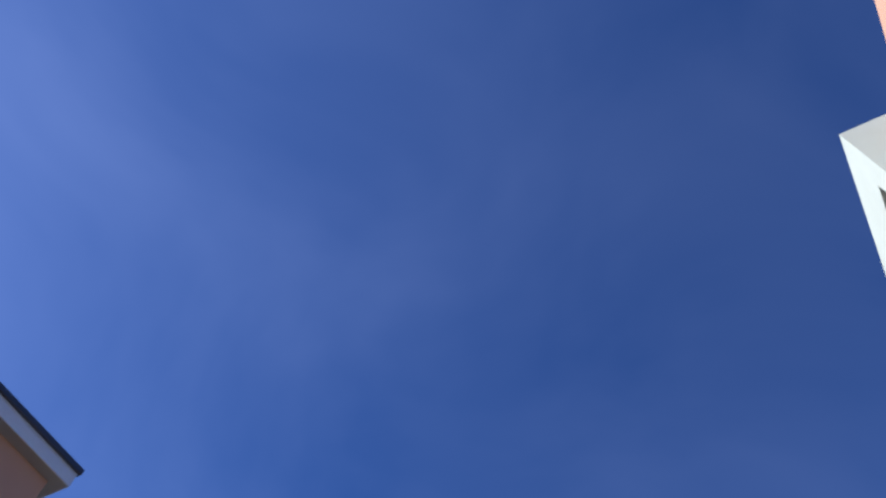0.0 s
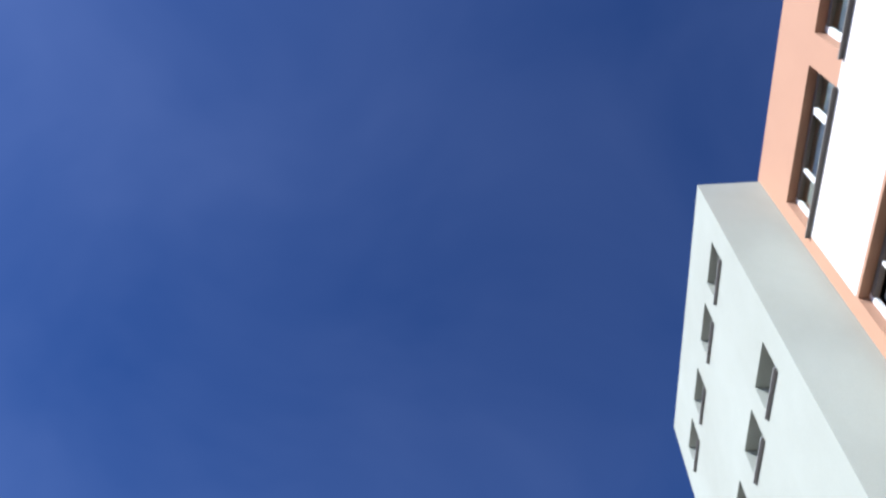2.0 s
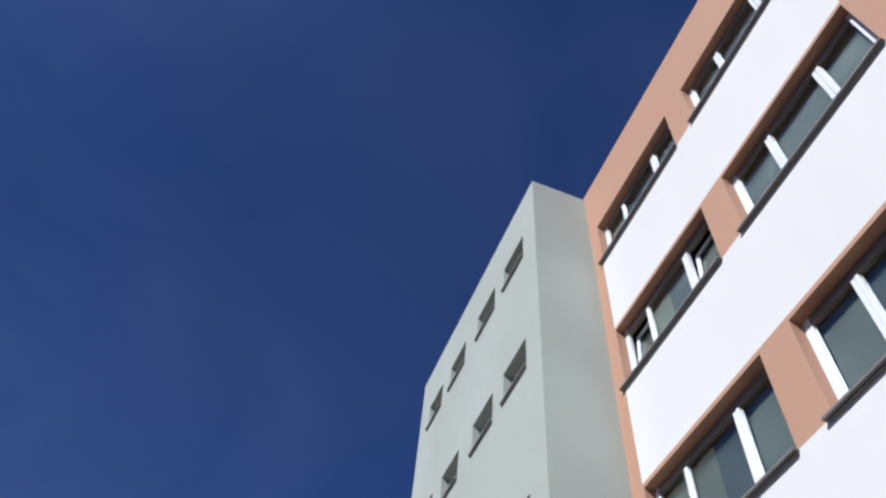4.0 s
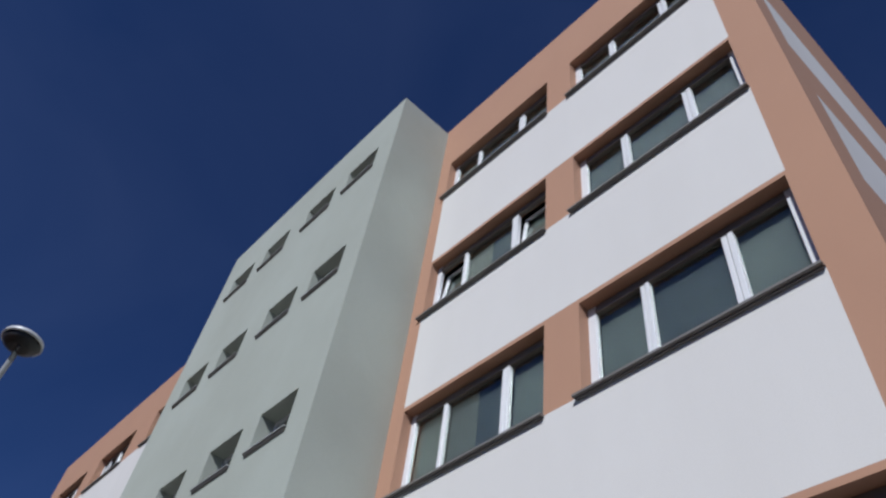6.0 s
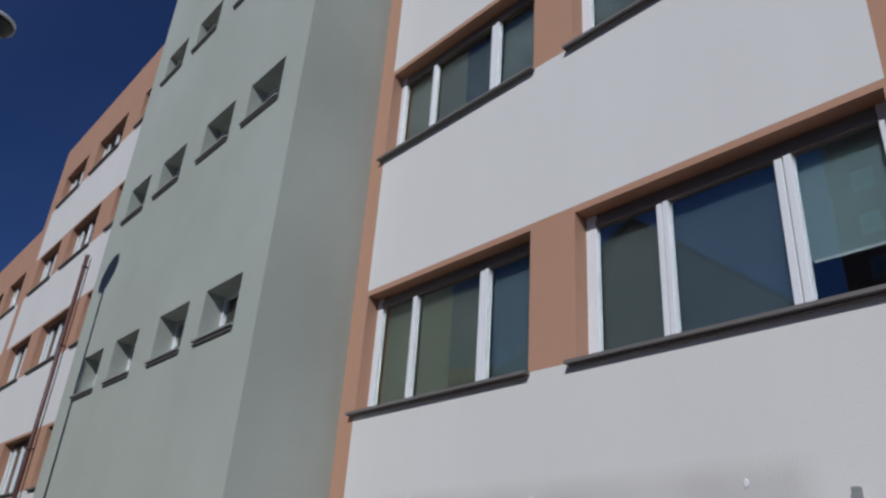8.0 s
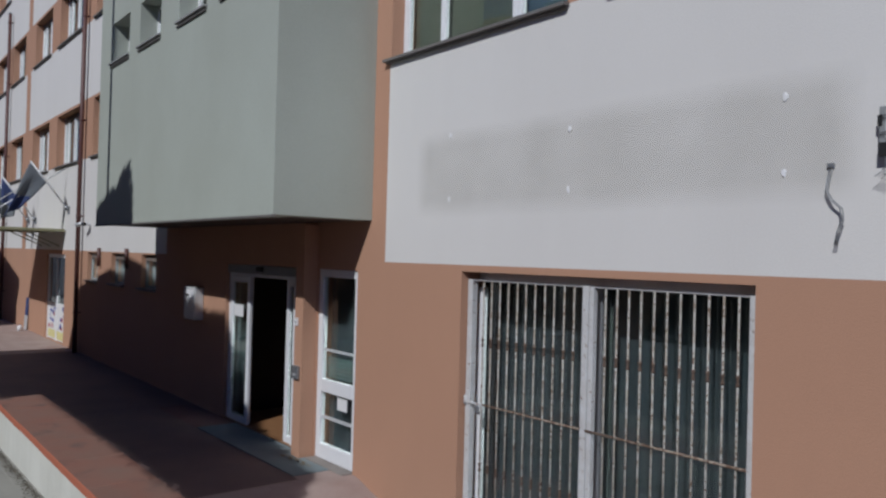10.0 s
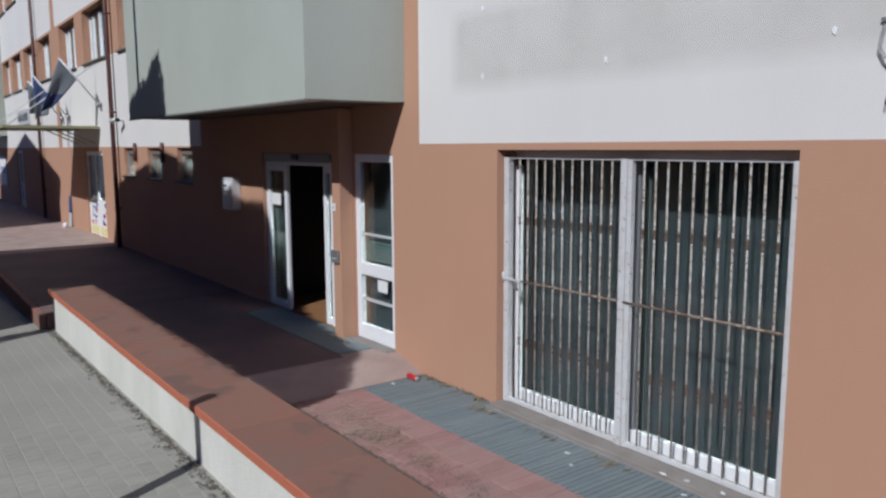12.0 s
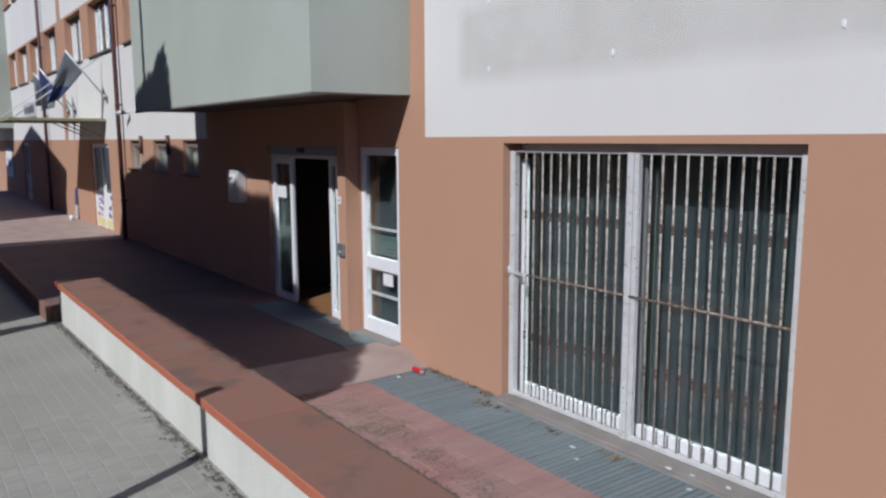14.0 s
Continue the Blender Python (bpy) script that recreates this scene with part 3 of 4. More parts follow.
# ---- entrance ----
def entrance():
    door = thing("door_1", "white framed automatic sliding door standing open", "door", kind="structure", at=(-3.0, 0.1, 0))

    def add(name, mat, rows, label="", r=0.005):
        return boxes(name, mat, [(a + 3.0, b + 3.0, c - 0.1, d - 0.1, e, f) for a, b, c, d, e, f in rows], door, label, r)

    add("door_frame", PVC, [(-4.16, -4.08, 0.06, 0.16, 0, 2.42), (-1.95, -1.85, 0.02, 0.16, 0, 2.42), (-4.08, -1.95, 0.06, 0.16, 2.24, 2.42)])
    # a white part; the grey colour carries the shade under the tower
    add("operator_cover", CASING, [(-4.15, -1.87, 0.02, 0.058, 2.29, 2.415)], "cover above the door, white greyed in colour for the shade")
    add("sensor", BLACK, [(-3.05, -2.85, -0.03, -0.001, 2.33, 2.40)], "small black sensor")
    add("fixed_leaf", PVC, [(-4.08, -4.03, 0.07, 0.13, 0.0, 2.24), (-3.50, -3.42, 0.07, 0.13, 0, 2.24), (-4.03, -3.50, 0.07, 0.13, 0.0, 0.1), (-4.03, -3.50, 0.07, 0.13, 2.15, 2.24)])
    add("sliding_leaf", PVC, [(-3.41, -3.33, 0.02, 0.068, 0.01, 2.24), (-4.0, -3.94, 0.02, 0.068, 0.01, 2.24), (-3.94, -3.41, 0.02, 0.068, 0.01, 0.1), (-3.94, -3.41, 0.02, 0.068, 2.15, 2.24)])
    add("right_leaf", PVC, [(-2.16, -2.09, 0.03, 0.09, 0.01, 2.24), (-2.09, -1.95, 0.03, 0.09, 0.01, 0.1), (-2.09, -1.95, 0.03, 0.09, 2.15, 2.24)])
    for row in ((-4.03, -3.50, 0.095, 0.101, 0.1, 2.15), (-3.94, -3.41, 0.04, 0.046, 0.1, 2.15), (-2.09, -1.95, 0.055, 0.061, 0.1, 2.15)):
        pane = add("pane", GLASS, [row], r=0.0)
        pane.visible_shadow = False
    # added sheet: its dark colour gives the shade behind the glass
    add("shade_sheet", CURTAIN, [(-4.07, -3.51, 0.14, 0.144, 0.01, 2.23)], "added dark sheet standing in for the shade behind the fixed glass", r=0.0)
    add("door_notice", PAPER, [(-3.92, -3.58, 0.034, 0.0385, 1.62, 1.80)], "pale paper notice on the glass", r=0.0)
    side = thing("door_2", "white framed glazed side door with a middle rail", "door", kind="structure", at=(-0.8, 0.05, 0))

    def add2(name, mat, rows, label="", r=0.005):
        return boxes(name, mat, [(a + 0.8, b + 0.8, c - 0.05, d - 0.05, e, f) for a, b, c, d, e, f in rows], side, label, r)

    add2("door_frame", PVC, [(-1.25, -1.15, 0.02, 0.10, 0.014, 2.42), (-0.40, -0.32, 0.02, 0.10, 0.014, 2.42), (-1.15, -0.40, 0.02, 0.10, 2.32, 2.42),
                             (-1.15, -0.40, 0.02, 0.10, 0.014, 0.20), (-1.15, -0.40, 0.02, 0.10, 0.86, 1.02)])
    for z0, z1 in ((0.2, 0.86), (1.02, 2.32)):
        pane = add2("pane", GLASS, [(-1.15, -0.40, 0.055, 0.061, z0, z1)], r=0.0)
        pane.visible_shadow = False
    add2("curtain", CURTAIN, [(-1.15, -0.40, 0.16, 0.165, 0.1, 2.34)], "dark grey-green curtain behind the glass", r=0.0)
    add2("glass_strip", PALE_METAL, [(-1.15, -0.40, 0.046, 0.054, 1.38, 1.41), (-1.15, -0.40, 0.046, 0.054, 0.52, 0.56)], "pale strip across the glass", r=0.0)
    for k in range(6):
        add2("slat", PALE_BLIND, [(-1.12, -0.43, 0.10, 0.12, 1.05 + 0.045 * k, 1.075 + 0.045 * k)], r=0.0)
    add2("door_notice", PAPER, [(-0.78, -0.56, 0.046, 0.0535, 0.68, 0.83)], "white paper notice on the glass", r=0.0)
    tagged(boxes("entrance_pier", ORANGE, [(-1.48, -1.27, -0.20, -0.003, 0.007, 2.985)]), "slim orange rendered pier standing out between the two doors", "pier", kind="structure")
    tagged(boxes("hall_back", INTERIOR, [(-1.4, -0.25, 1.2, 1.25, -0.2, 2.6), (-1.45, -1.4, 0.33, 1.2, -0.2, 2.6)]), "walls behind the side door, the room's darkness put into the colour", "wall", kind="structure")

    box_ = thing("letter_box", "white wall box beside the entrance", "letter box", at=(-5.3, 0, 1.45))
    boxes("body", PALE_METAL, [(-0.22, 0.24, -0.17, -0.002, 0, 0.55)], box_, r=0.015)
    boxes("lid", PVC, [(-0.2, 0.22, -0.178, -0.172, 0.33, 0.5)], box_, "white printed lid", r=0.003)
    boxes("slot", BLACK, [(-0.12, 0.02, -0.183, -0.179, 0.40, 0.43)], box_, "dark slot")
    pad = thing("door_intercom", "grey intercom plate on the pier", "intercom", at=(-1.385, -0.2005, 1.0))
    boxes("plate", GREY_METAL, [(-0.075, 0.075, -0.04, 0, 0, 0.17)], pad, r=0.006)
    for k in range(3):
        boxes("button", PALE_METAL, [(-0.03 + 0.03 * k - 0.01, -0.03 + 0.03 * k + 0.01, -0.046, -0.0405, 0.05, 0.07)], pad)
    bell = thing("bell_push", "small white bell push on the pier", "bell", at=(-1.415, -0.2005, 1.68))
    boxes("plate", PVC, [(-0.03, 0.03, -0.02, 0, 0, 0.1)], bell, r=0.004)
    boxes("button", BLACK, [(-0.012, 0.012, -0.026, -0.0205, 0.04, 0.06)], bell)


entrance()


# ---- barred gate ----
def gate():
    ox, oy, oz = 3.14, 0.10, -0.11
    g = thing("barred_gate", "white painted iron gate with rusty vertical bars, padlocked shut", "gate", at=(ox, oy, oz))

    def add(name, mat, rows, label="", parent=g, r=0.004):
        return boxes(name, mat, [(a - ox, b - ox, c - oy, d - oy, e - oz, f - oz) for a, b, c, d, e, f in rows], parent, label, r)

    add("outer_frame", STEEL, [(1.60, 1.67, 0.08, 0.15, -0.11, 2.40), (4.595, 4.65, 0.08, 0.15, -0.11, 2.40), (1.67, 4.595, 0.09, 0.14, 2.385, 2.405)])
    add("centre_post", STEEL, [(3.09, 3.155, 0.075, 0.14, -0.11, 2.40), (3.16, 3.205, 0.085, 0.14, -0.11, 2.395)], "flaking white centre post")
    for k, (a, b, first, last) in enumerate(((1.67, 3.09, 1.815, 2.983), (3.205, 4.595, 3.323, 4.506))):
        add("bottom_rail", STEEL, [(a, b, 0.085, 0.125, -0.105, -0.06)])
        made("middle_rail", RAIL, lambda bm, a=a, b=b: tube(bm, [(a - 0.06 - ox, -0.018, 1.178 - oz), (b - ox, -0.018, 1.178 - oz)], 0.011, 7), g, "rusted round middle rail")
        for i in range(11):
            x = first + (last - first) * i / 10 + random.uniform(-0.003, 0.003)
            lean = random.uniform(-0.004, 0.004)
            ob = made("bar", BAR, lambda bm, x=x, lean=lean: tube(bm, [(x - ox + lean, 0, -0.062 - oz), (x - ox, 0, 2.387 - oz)], 0.0088, 7), g)
            for zc in (1.783, 0.565):
                def collar(bm, x=x, zc=zc + random.uniform(-0.006, 0.006)):
                    tube(bm, [(x - ox, 0, zc + d - oz) for d in (-0.042, -0.030, -0.018, 0.0, 0.018, 0.030, 0.042)], [0.0095, 0.0185, 0.011, 0.0098, 0.011, 0.0185, 0.0095], 8)
                made("collar", RUST, collar, ob, "rusted forged double collar")
    made("padlock", GREY_METAL, lambda bm: soft_box(bm, 1.77 - ox, 1.82 - ox, -0.05, -0.022, 1.09 - oz, 1.16 - oz, 0.006), g, "small grey padlock")
    made("latch", STEEL, lambda bm: soft_box(bm, 1.62 - ox, 1.86 - ox, -0.034, -0.026, 1.168 - oz, 1.192 - oz, 0.002), g)
    for z in (1.15,):
        made("hinge", STEEL, lambda bm, z=z: tube(bm, [(1.612 - ox, -0.03, z - oz), (1.612 - ox, -0.03, z + 0.09 - oz)], 0.014, 8), g)

    w = thing("window_shop", "large glazed window behind the bars with drawn grey-green curtains", "window", kind="structure", at=(3.14, 0.2, 0.0))

    def add3(name, mat, rows, label="", r=0.004):
        return boxes(name, mat, [(a - 3.14, b - 3.14, c - 0.2, d - 0.2, e, f) for a, b, c, d, e, f in rows], w, label, r)

    add3("window_frame", PVC, [(1.60, 1.675, 0.22, 0.29, -0.109, 2.32), (4.62, 4.67, 0.22, 0.29, -0.109, 2.47), (1.675, 4.62, 0.22, 0.29, -0.109, 0.005), (1.60, 4.62, 0.24, 0.29, 2.40, 2.47)])
    add3("mullion", GREY_METAL, [(3.10, 3.18, 0.23, 0.286, 0.005, 2.40)])
    add3("curtain_edge", BLIND, [(3.225, 3.262, 0.27, 0.286, 0.005, 2.30)], "greenish edge of the drawn curtain")
    for a, b in ((1.675, 3.10), (3.18, 4.62)):
        pane = add3("pane", GLASS, [(a, b, 0.25, 0.258, 0.005, 2.40)], r=0.0)
        pane.visible_shadow = False

    def drape(bm, a=0.75, b=4.66):
        n = 150
        pts = [(a + (b - a) * i / n - 3.14, 0.40 + 0.006 * math.sin(i * 0.55) + 0.004 * math.sin(i * 1.3 + 1)) for i in range(n + 1)]
        for (xa, ya), (xb, yb) in zip(pts, pts[1:]):
            quad(bm, (xa, ya, -0.45), (xb, yb, -0.45), (xb, yb, 2.44), (xa, ya, 2.44))
    made("curtain", CURTAIN, drape, w, "drawn grey-green pleated curtain")
    add3("lintel_shadow_board", INTERIOR, [(0.72, 4.67, 0.68, 0.7, -0.1, 2.6)], r=0.0)


gate()


# ---- low wall ----
def low_wall():
    w = thing("low_wall", "low whitewashed wall with a terracotta coping", "wall", at=(0, -2.68, -0.2))

    def body(bm):
        n = 60
        for i in range(n):
            a, b = -5.24 + 11.9 * i / n, -5.24 + 11.9 * (i + 1) / n
            da, db = 0.008 * noise.noise((a * 2, 0, 0)), 0.008 * noise.noise((b * 2, 0, 0))
            quad(bm, (a, -2.975 + 2.68 + da, -0.4), (b, -2.975 + 2.68 + db, -0.4), (b, -2.975 + 2.68, 0.514), (a, -2.975 + 2.68, 0.514))
            quad(bm, (a, -2.41 + 2.68, -0.3), (b, -2.41 + 2.68, -0.3), (b, -2.41 + 2.68, 0.514), (a, -2.41 + 2.68, 0.514))
        for x in (-5.24, 6.66):
            quad(bm, (x, -0.295, -0.4), (x, 0.27, -0.4), (x, 0.27, 0.514), (x, -0.295, 0.514))
        quad(bm, (-5.24, -0.295, 0.513), (6.66, -0.295, 0.513), (6.66, 0.27, 0.513), (-5.24, 0.27, 0.513))
    made("wall_body", LIMEWASH, body, w)
    lengths, x, i = (1.05, 1.0, 1.08, 1.02), -5.30, 0
    while x < 6.6:
        b = x + lengths[i % 4]
        dy = random.uniform(-0.006, 0.006)

        def slab(bm, x=x, b=b, dy=dy):
            soft_box(bm, x + 0.003, b - 0.003, -0.345 + dy, 0.302 + dy, 0.515, 0.60, 0.008)
            for f in bm.faces:
                f.material_index = 1 if f.calc_center_median().y < -0.3 and f.normal.y < -0.3 or f.calc_center_median().y < -0.338 + dy else 0
        made("coping_slab", (TERRACOTTA, TERRA_EDGE), slab, w)
        x, i = b, i + 1


low_wall()


# ---- facade fittings ----
def drainpipe(x, top, label, lamp=False):
    p = thing("drainpipe", label, "drainpipe", "brown drainpipes", at=(x, -0.12, 0))
    made("pipe", PIPE, lambda bm: tube(bm, [(0, 0, -0.01), (0, 0, top)], 0.055, 10), p)
    for z in (1.0, 3.4, 5.8, 8.4, top - 0.3):
        if z < top:
            made("bracket", PIPE, lambda bm, z=z: (tube(bm, [(0, 0, z - 0.025), (0, 0, z + 0.025)], 0.068, 10), soft_box(bm, -0.02, 0.02, 0.05, 0.12, z - 0.02, z + 0.02, 0.004)), p)
    made("cap", GREY_METAL, lambda bm: tube(bm, [(0, 0, top), (0, 0, top + 0.05)], 0.06, 10), p)


drainpipe(-13.0, 10.9, "dark brown drainpipe in front of the wall")
drainpipe(-23.5, 10.9, "dark brown drainpipe on the far wing")
cctv = thing("security_camera", "pale security camera beside the drainpipe", "camera", at=(-12.36, -0.18, 3.18))
made("arm", PALE_METAL, lambda bm: soft_box(bm, -0.03, 0.05, 0.0, 0.179, -0.03, 0.03, 0.008), cctv)
made("housing", PALE_METAL, lambda bm: tube(bm, [(-0.14, -0.10, -0.02), (0.06, 0.0, 0.02)], 0.05, 10), cctv)
made("lens", BLACK, lambda bm: tube(bm, [(0.05, -0.01, 0.018), (0.13, 0.02, 0.0)], 0.045, 10), cctv)
for x in (-11.35, -9.25):
    stub = thing("cable_stub", "short brown pipe stub above the small windows", "pipe stub", "pipe stubs", at=(x, -0.05, 2.2))
    made("tube", PIPE, lambda bm: tube(bm, [(0, 0, 0), (0, 0, 0.42)], 0.04, 8), stub)
    made("clip", GREY_METAL, lambda bm: soft_box(bm, -0.03, 0.03, 0.03, 0.05, 0.2, 0.24, 0.003), stub)


def dark_patch(bm):
    quad(bm, (0.80, -0.003, 3.01), (5.38, -0.003, 3.01), (5.38, -0.003, 3.93), (0.80, -0.003, 3.93))


tagged(made("wall_patch", STAIN, dark_patch), "dirty grey-beige mark where a signboard hung", "mark", kind="structure")
for x, z in ((1.36, 3.86), (1.36, 3.21), (2.97, 3.74), (2.97, 3.22), (4.86, 3.74), (4.86, 3.23)):
    def spot(bm, x=x, z=z):
        ring = [bm.verts.new((0.019 * math.cos(a) * random.uniform(0.6, 1.1), -0.004, 0.027 * math.sin(a) * random.uniform(0.7, 1.15))) for a in [k * math.pi / 6 for k in range(12)]]
        base = [bm.verts.new((v.co.x * 1.25, 0.0, v.co.z * 1.25)) for v in ring]
        bm.faces.new(ring)
        for k in range(12):
            bm.faces.new((ring[k], ring[(k + 1) % 12], base[(k + 1) % 12], base[k]))
    ob = tagged(made("filler_spot", WHITE_SPOT, spot), "dab of white filler in an old fixing hole", "filler", "filler dabs")
    ob.location = (x, -0.0038, z)

jbox = thing("junction_box", "open grey junction box with loose wires", "junction box", at=(5.515, 0, 3.28))
jbox.scale = (0.68, 0.8, 0.84)
boxes("casing", CASING, [(-0.075, 0.085, -0.075, -0.002, 0.05, 0.36), (0.01, 0.085, -0.06, -0.002, 0.36, 0.46)], jbox, r=0.006)
boxes("terminal_strip", BLACK, [(-0.07, 0.08, -0.09, -0.076, 0.0, 0.10)], jbox, "black terminal strip", r=0.004)
boxes("relay", BLACK, [(-0.085, -0.045, -0.085, -0.076, 0.22, 0.30)], jbox, "small black relay", r=0.004)
boxes("clear_cover", PALE_METAL, [(-0.02, 0.05, -0.083, -0.077, 0.13, 0.33)], jbox, "pale cover plate", r=0.002)
for z in (0.29, 0.265, 0.17, 0.15):
    made("wire", BLACK, lambda bm, z=z: tube(bm, [(-0.06, -0.088, z), (0.05, -0.09, z + 0.004), (0.13 if z > 0.2 else 0.06, -0.1, z + 0.012)], 0.0028, 5), jbox)
for k in range(4):
    x = -0.02 + 0.028 * k
    made("wire", (GREY_METAL, PALE_METAL)[k % 2], lambda bm, x=x, k=k: tube(bm, [(x, -0.07, 0.01), (x + 0.01, -0.08, -0.06), (x - 0.02, -0.09, -0.11), (x - 0.07, -0.1, -0.14 - 0.01 * k)], 0.004, 6), jbox)
loose = thing("loose_cable", "loose grey cable end hanging from the wall", "cable", at=(5.16, 0, 3.25))
for d in (0.0, 0.014):
    made("cable", (GREY_METAL, CASING)[d > 0], lambda bm, d=d: tube(bm, [(d, -0.002, 0.0), (-0.005 + d, -0.03, -0.08), (-0.01 + d, -0.04, -0.16), (0.03 + d, -0.05, -0.22), (0.085 + d, -0.05, -0.27),
                                                    (0.095 + d, -0.05, -0.34), (0.07 + d, -0.05, -0.42), (0.055 + d, -0.05, -0.50)], 0.0042, 6), loose)
made("clip", GREY_METAL, lambda bm: soft_box(bm, -0.015, 0.03, -0.02, -0.001, -0.01, 0.02, 0.003), loose)
flood = thing("floodlight", "black floodlight on the white wall", "floodlight", at=(5.76, 0, 3.09))
made("housing", BLACK, lambda bm: tube(bm, [(-0.12, -0.14, 0.02), (-0.1, -0.14, 0.03), (0.0, -0.14, 0.05), (0.2, -0.14, 0.08), (0.34, -0.14, 0.1)], [0.02, 0.055, 0.10, 0.135, 0.12], 14), flood)
made("bezel", GREY_METAL, lambda bm: tube(bm, [(0.335, -0.14, 0.1), (0.36, -0.14, 0.104)], 0.13, 14), flood)
made("bracket", BLACK, lambda bm: (soft_box(bm, -0.02, 0.02, -0.08, -0.001, 0.2, 0.42, 0.006), soft_box(bm, -0.06, 0.06, -0.03, -0.002, 0.36, 0.46, 0.005)), flood)
for k in range(3):
    made("wire", BLACK, lambda bm, k=k: tube(bm, [(0, -0.02, 0.42), (-0.05, -0.06, 0.40 - 0.04 * k), (-0.12, -0.07, 0.42 - 0.035 * k)], 0.005, 5), flood)


# ---- far entrance: doors with prints, canopy, flags ----
def far_door(number, a, b, label):
    d = thing(f"door_{number}", label, "door", kind="structure", at=((a + b) / 2, 0.05, 0))
    h = (b - a) / 2
    boxes("door_frame", PVC, [(-h, -h + 0.08, 0, 0.08, 0, 2.42), (h - 0.08, h, 0, 0.08, 0, 2.42), (-h + 0.08, h - 0.08, 0, 0.08, 2.32, 2.42), (-0.05, 0.05, 0, 0.08, 0, 2.32)], d, r=0.004)
    for p, q in ((-h + 0.08, -0.05), (0.05, h - 0.08)):
        pane = boxes("pane", GLASS, [(p, q, 0.03, 0.038, 1.05, 2.32)], d)
        pane.visible_shadow = False
        leaf = boxes("lower_panel", PAPER, [(p, q, 0.02, 0.06, 0.02, 1.05)], d, "white panel with coloured prints")
        for k in range(9):
            x, z = random.uniform(p + 0.05, q - 0.25), random.uniform(0.3, 0.9)
            boxes("print", (POSTER_BLUE, POSTER_RED, POSTER_BLUE)[k % 3], [(x, x + random.uniform(0.08, 0.24), 0.012, 0.0195 - 0.0005 * k, z, z + random.uniform(0.05, 0.14))], leaf)
        boxes("print", POSTER_YELLOW, [(p + 0.02, q - 0.02, 0.015, 0.0198, 0.06, 0.28)], leaf, "yellow printed strip")
    boxes("back_board", INTERIOR, [(-h, h, 0.6, 0.62, 0, 2.5)], d)


far_door(3, *FAR_DOORS[0], "glazed double door with coloured prints on its lower panels")
far_door(4, *FAR_DOORS[1], "far glazed door covered with coloured prints")
notice = tagged(thing("notice_board", "white framed notice board on the far orange wall", "notice board", at=(-34.6, -0.002, 0.8)))
boxes("board", PAPER, [(-1.3, 1.1, -0.04, 0, 0, 1.35)], notice, r=0.01)
boxes("frame", GREY_METAL, [(-1.34, -1.3, -0.05, 0, -0.04, 1.39), (1.1, 1.14, -0.05, 0, -0.04, 1.39), (-1.3, 1.1, -0.05, 0, 1.35, 1.39), (-1.3, 1.1, -0.05, 0, -0.04, 0)], notice)
for k in range(4):
    boxes("print", POSTER_BLUE, [(-0.8 + 0.4 * k, -0.6 + 0.4 * k, -0.044, -0.0405, 0.5, 0.85)], notice)
canopy = thing("canopy", "thin olive metal canopy over the far door, held by tie rods", "canopy", at=(-16.5, 0, 3.06))
boxes("roof_sheet", OLIVE_METAL, [(-1.66, 1.66, -2.26, -0.03, 0.02, 0.045)], canopy)
boxes("front_rail", OLIVE_METAL, [(-1.7, 1.7, -2.31, -2.26, -0.02, 0.06)], canopy)
for x in (-1.68, -0.57, 0.55, 1.68):
    boxes("side_rail", OLIVE_METAL, [(x - 0.02, x + 0.02, -2.26, -0.005, -0.03, 0.02)], canopy)
for x in (-1.66, 1.66):
    made("tie_rod", PALE_METAL, lambda bm, x=x: tube(bm, [(x, -2.2, 0.05), (x, -0.01, 1.7)], 0.016, 6), canopy)
for x in (-1.1, 0.0, 1.1):
    made("strut", OLIVE_METAL, lambda bm, x=x: tube(bm, [(x, -0.9, -0.01), (x, -0.02, -0.42)], 0.018, 6), canopy)


def flag(x, z, tip, droop, cloth, label, drift=0.1):
    f = thing("flag", label, "flag", "flags on the far wall", at=(x, 0, z))
    base, end = Vector((0, -0.02, 0)), Vector(tip)
    made("flagpole", PALE_METAL, lambda bm: tube(bm, [base, end], 0.022, 7), f)
    made("holder", GREY_METAL, lambda bm: (tube(bm, [base, base.lerp(end, 0.08)], 0.05, 8), soft_box(bm, -0.08, 0.08, -0.03, 0.0, -0.1, 0.1, 0.008)), f)

    def hang(bm):
        nu, nv = 14, 12
        grid = []
        for i in range(nu + 1):
            u = i / nu
            top = end.lerp(base, 0.02 + 0.42 * u)
            row = []
            for j in range(nv + 1):
                v = j / nv
                fold = 0.09 * math.sin(7 * u + 2.0 * v) * v
                row.append(bm.verts.new(top + Vector((fold - 0.45 * drift * v, fold * 0.6 - 0.02 - 0.6 * drift * v, -droop * v * (1 - 0.55 * u)))))
            grid.append(row)
        for a, b in zip(grid, grid[1:]):
            for k in range(nv):
                fc = bm.faces.new((a[k], a[k + 1], b[k + 1], b[k]))
                fc.smooth, fc.material_index = True, 1 if k > nv * 0.55 else 0
    cloth_ob = made("cloth", cloth, hang, f)
    m = cloth_ob.modifiers.new("thickness", "SOLIDIFY")
    m.thickness = 0.006


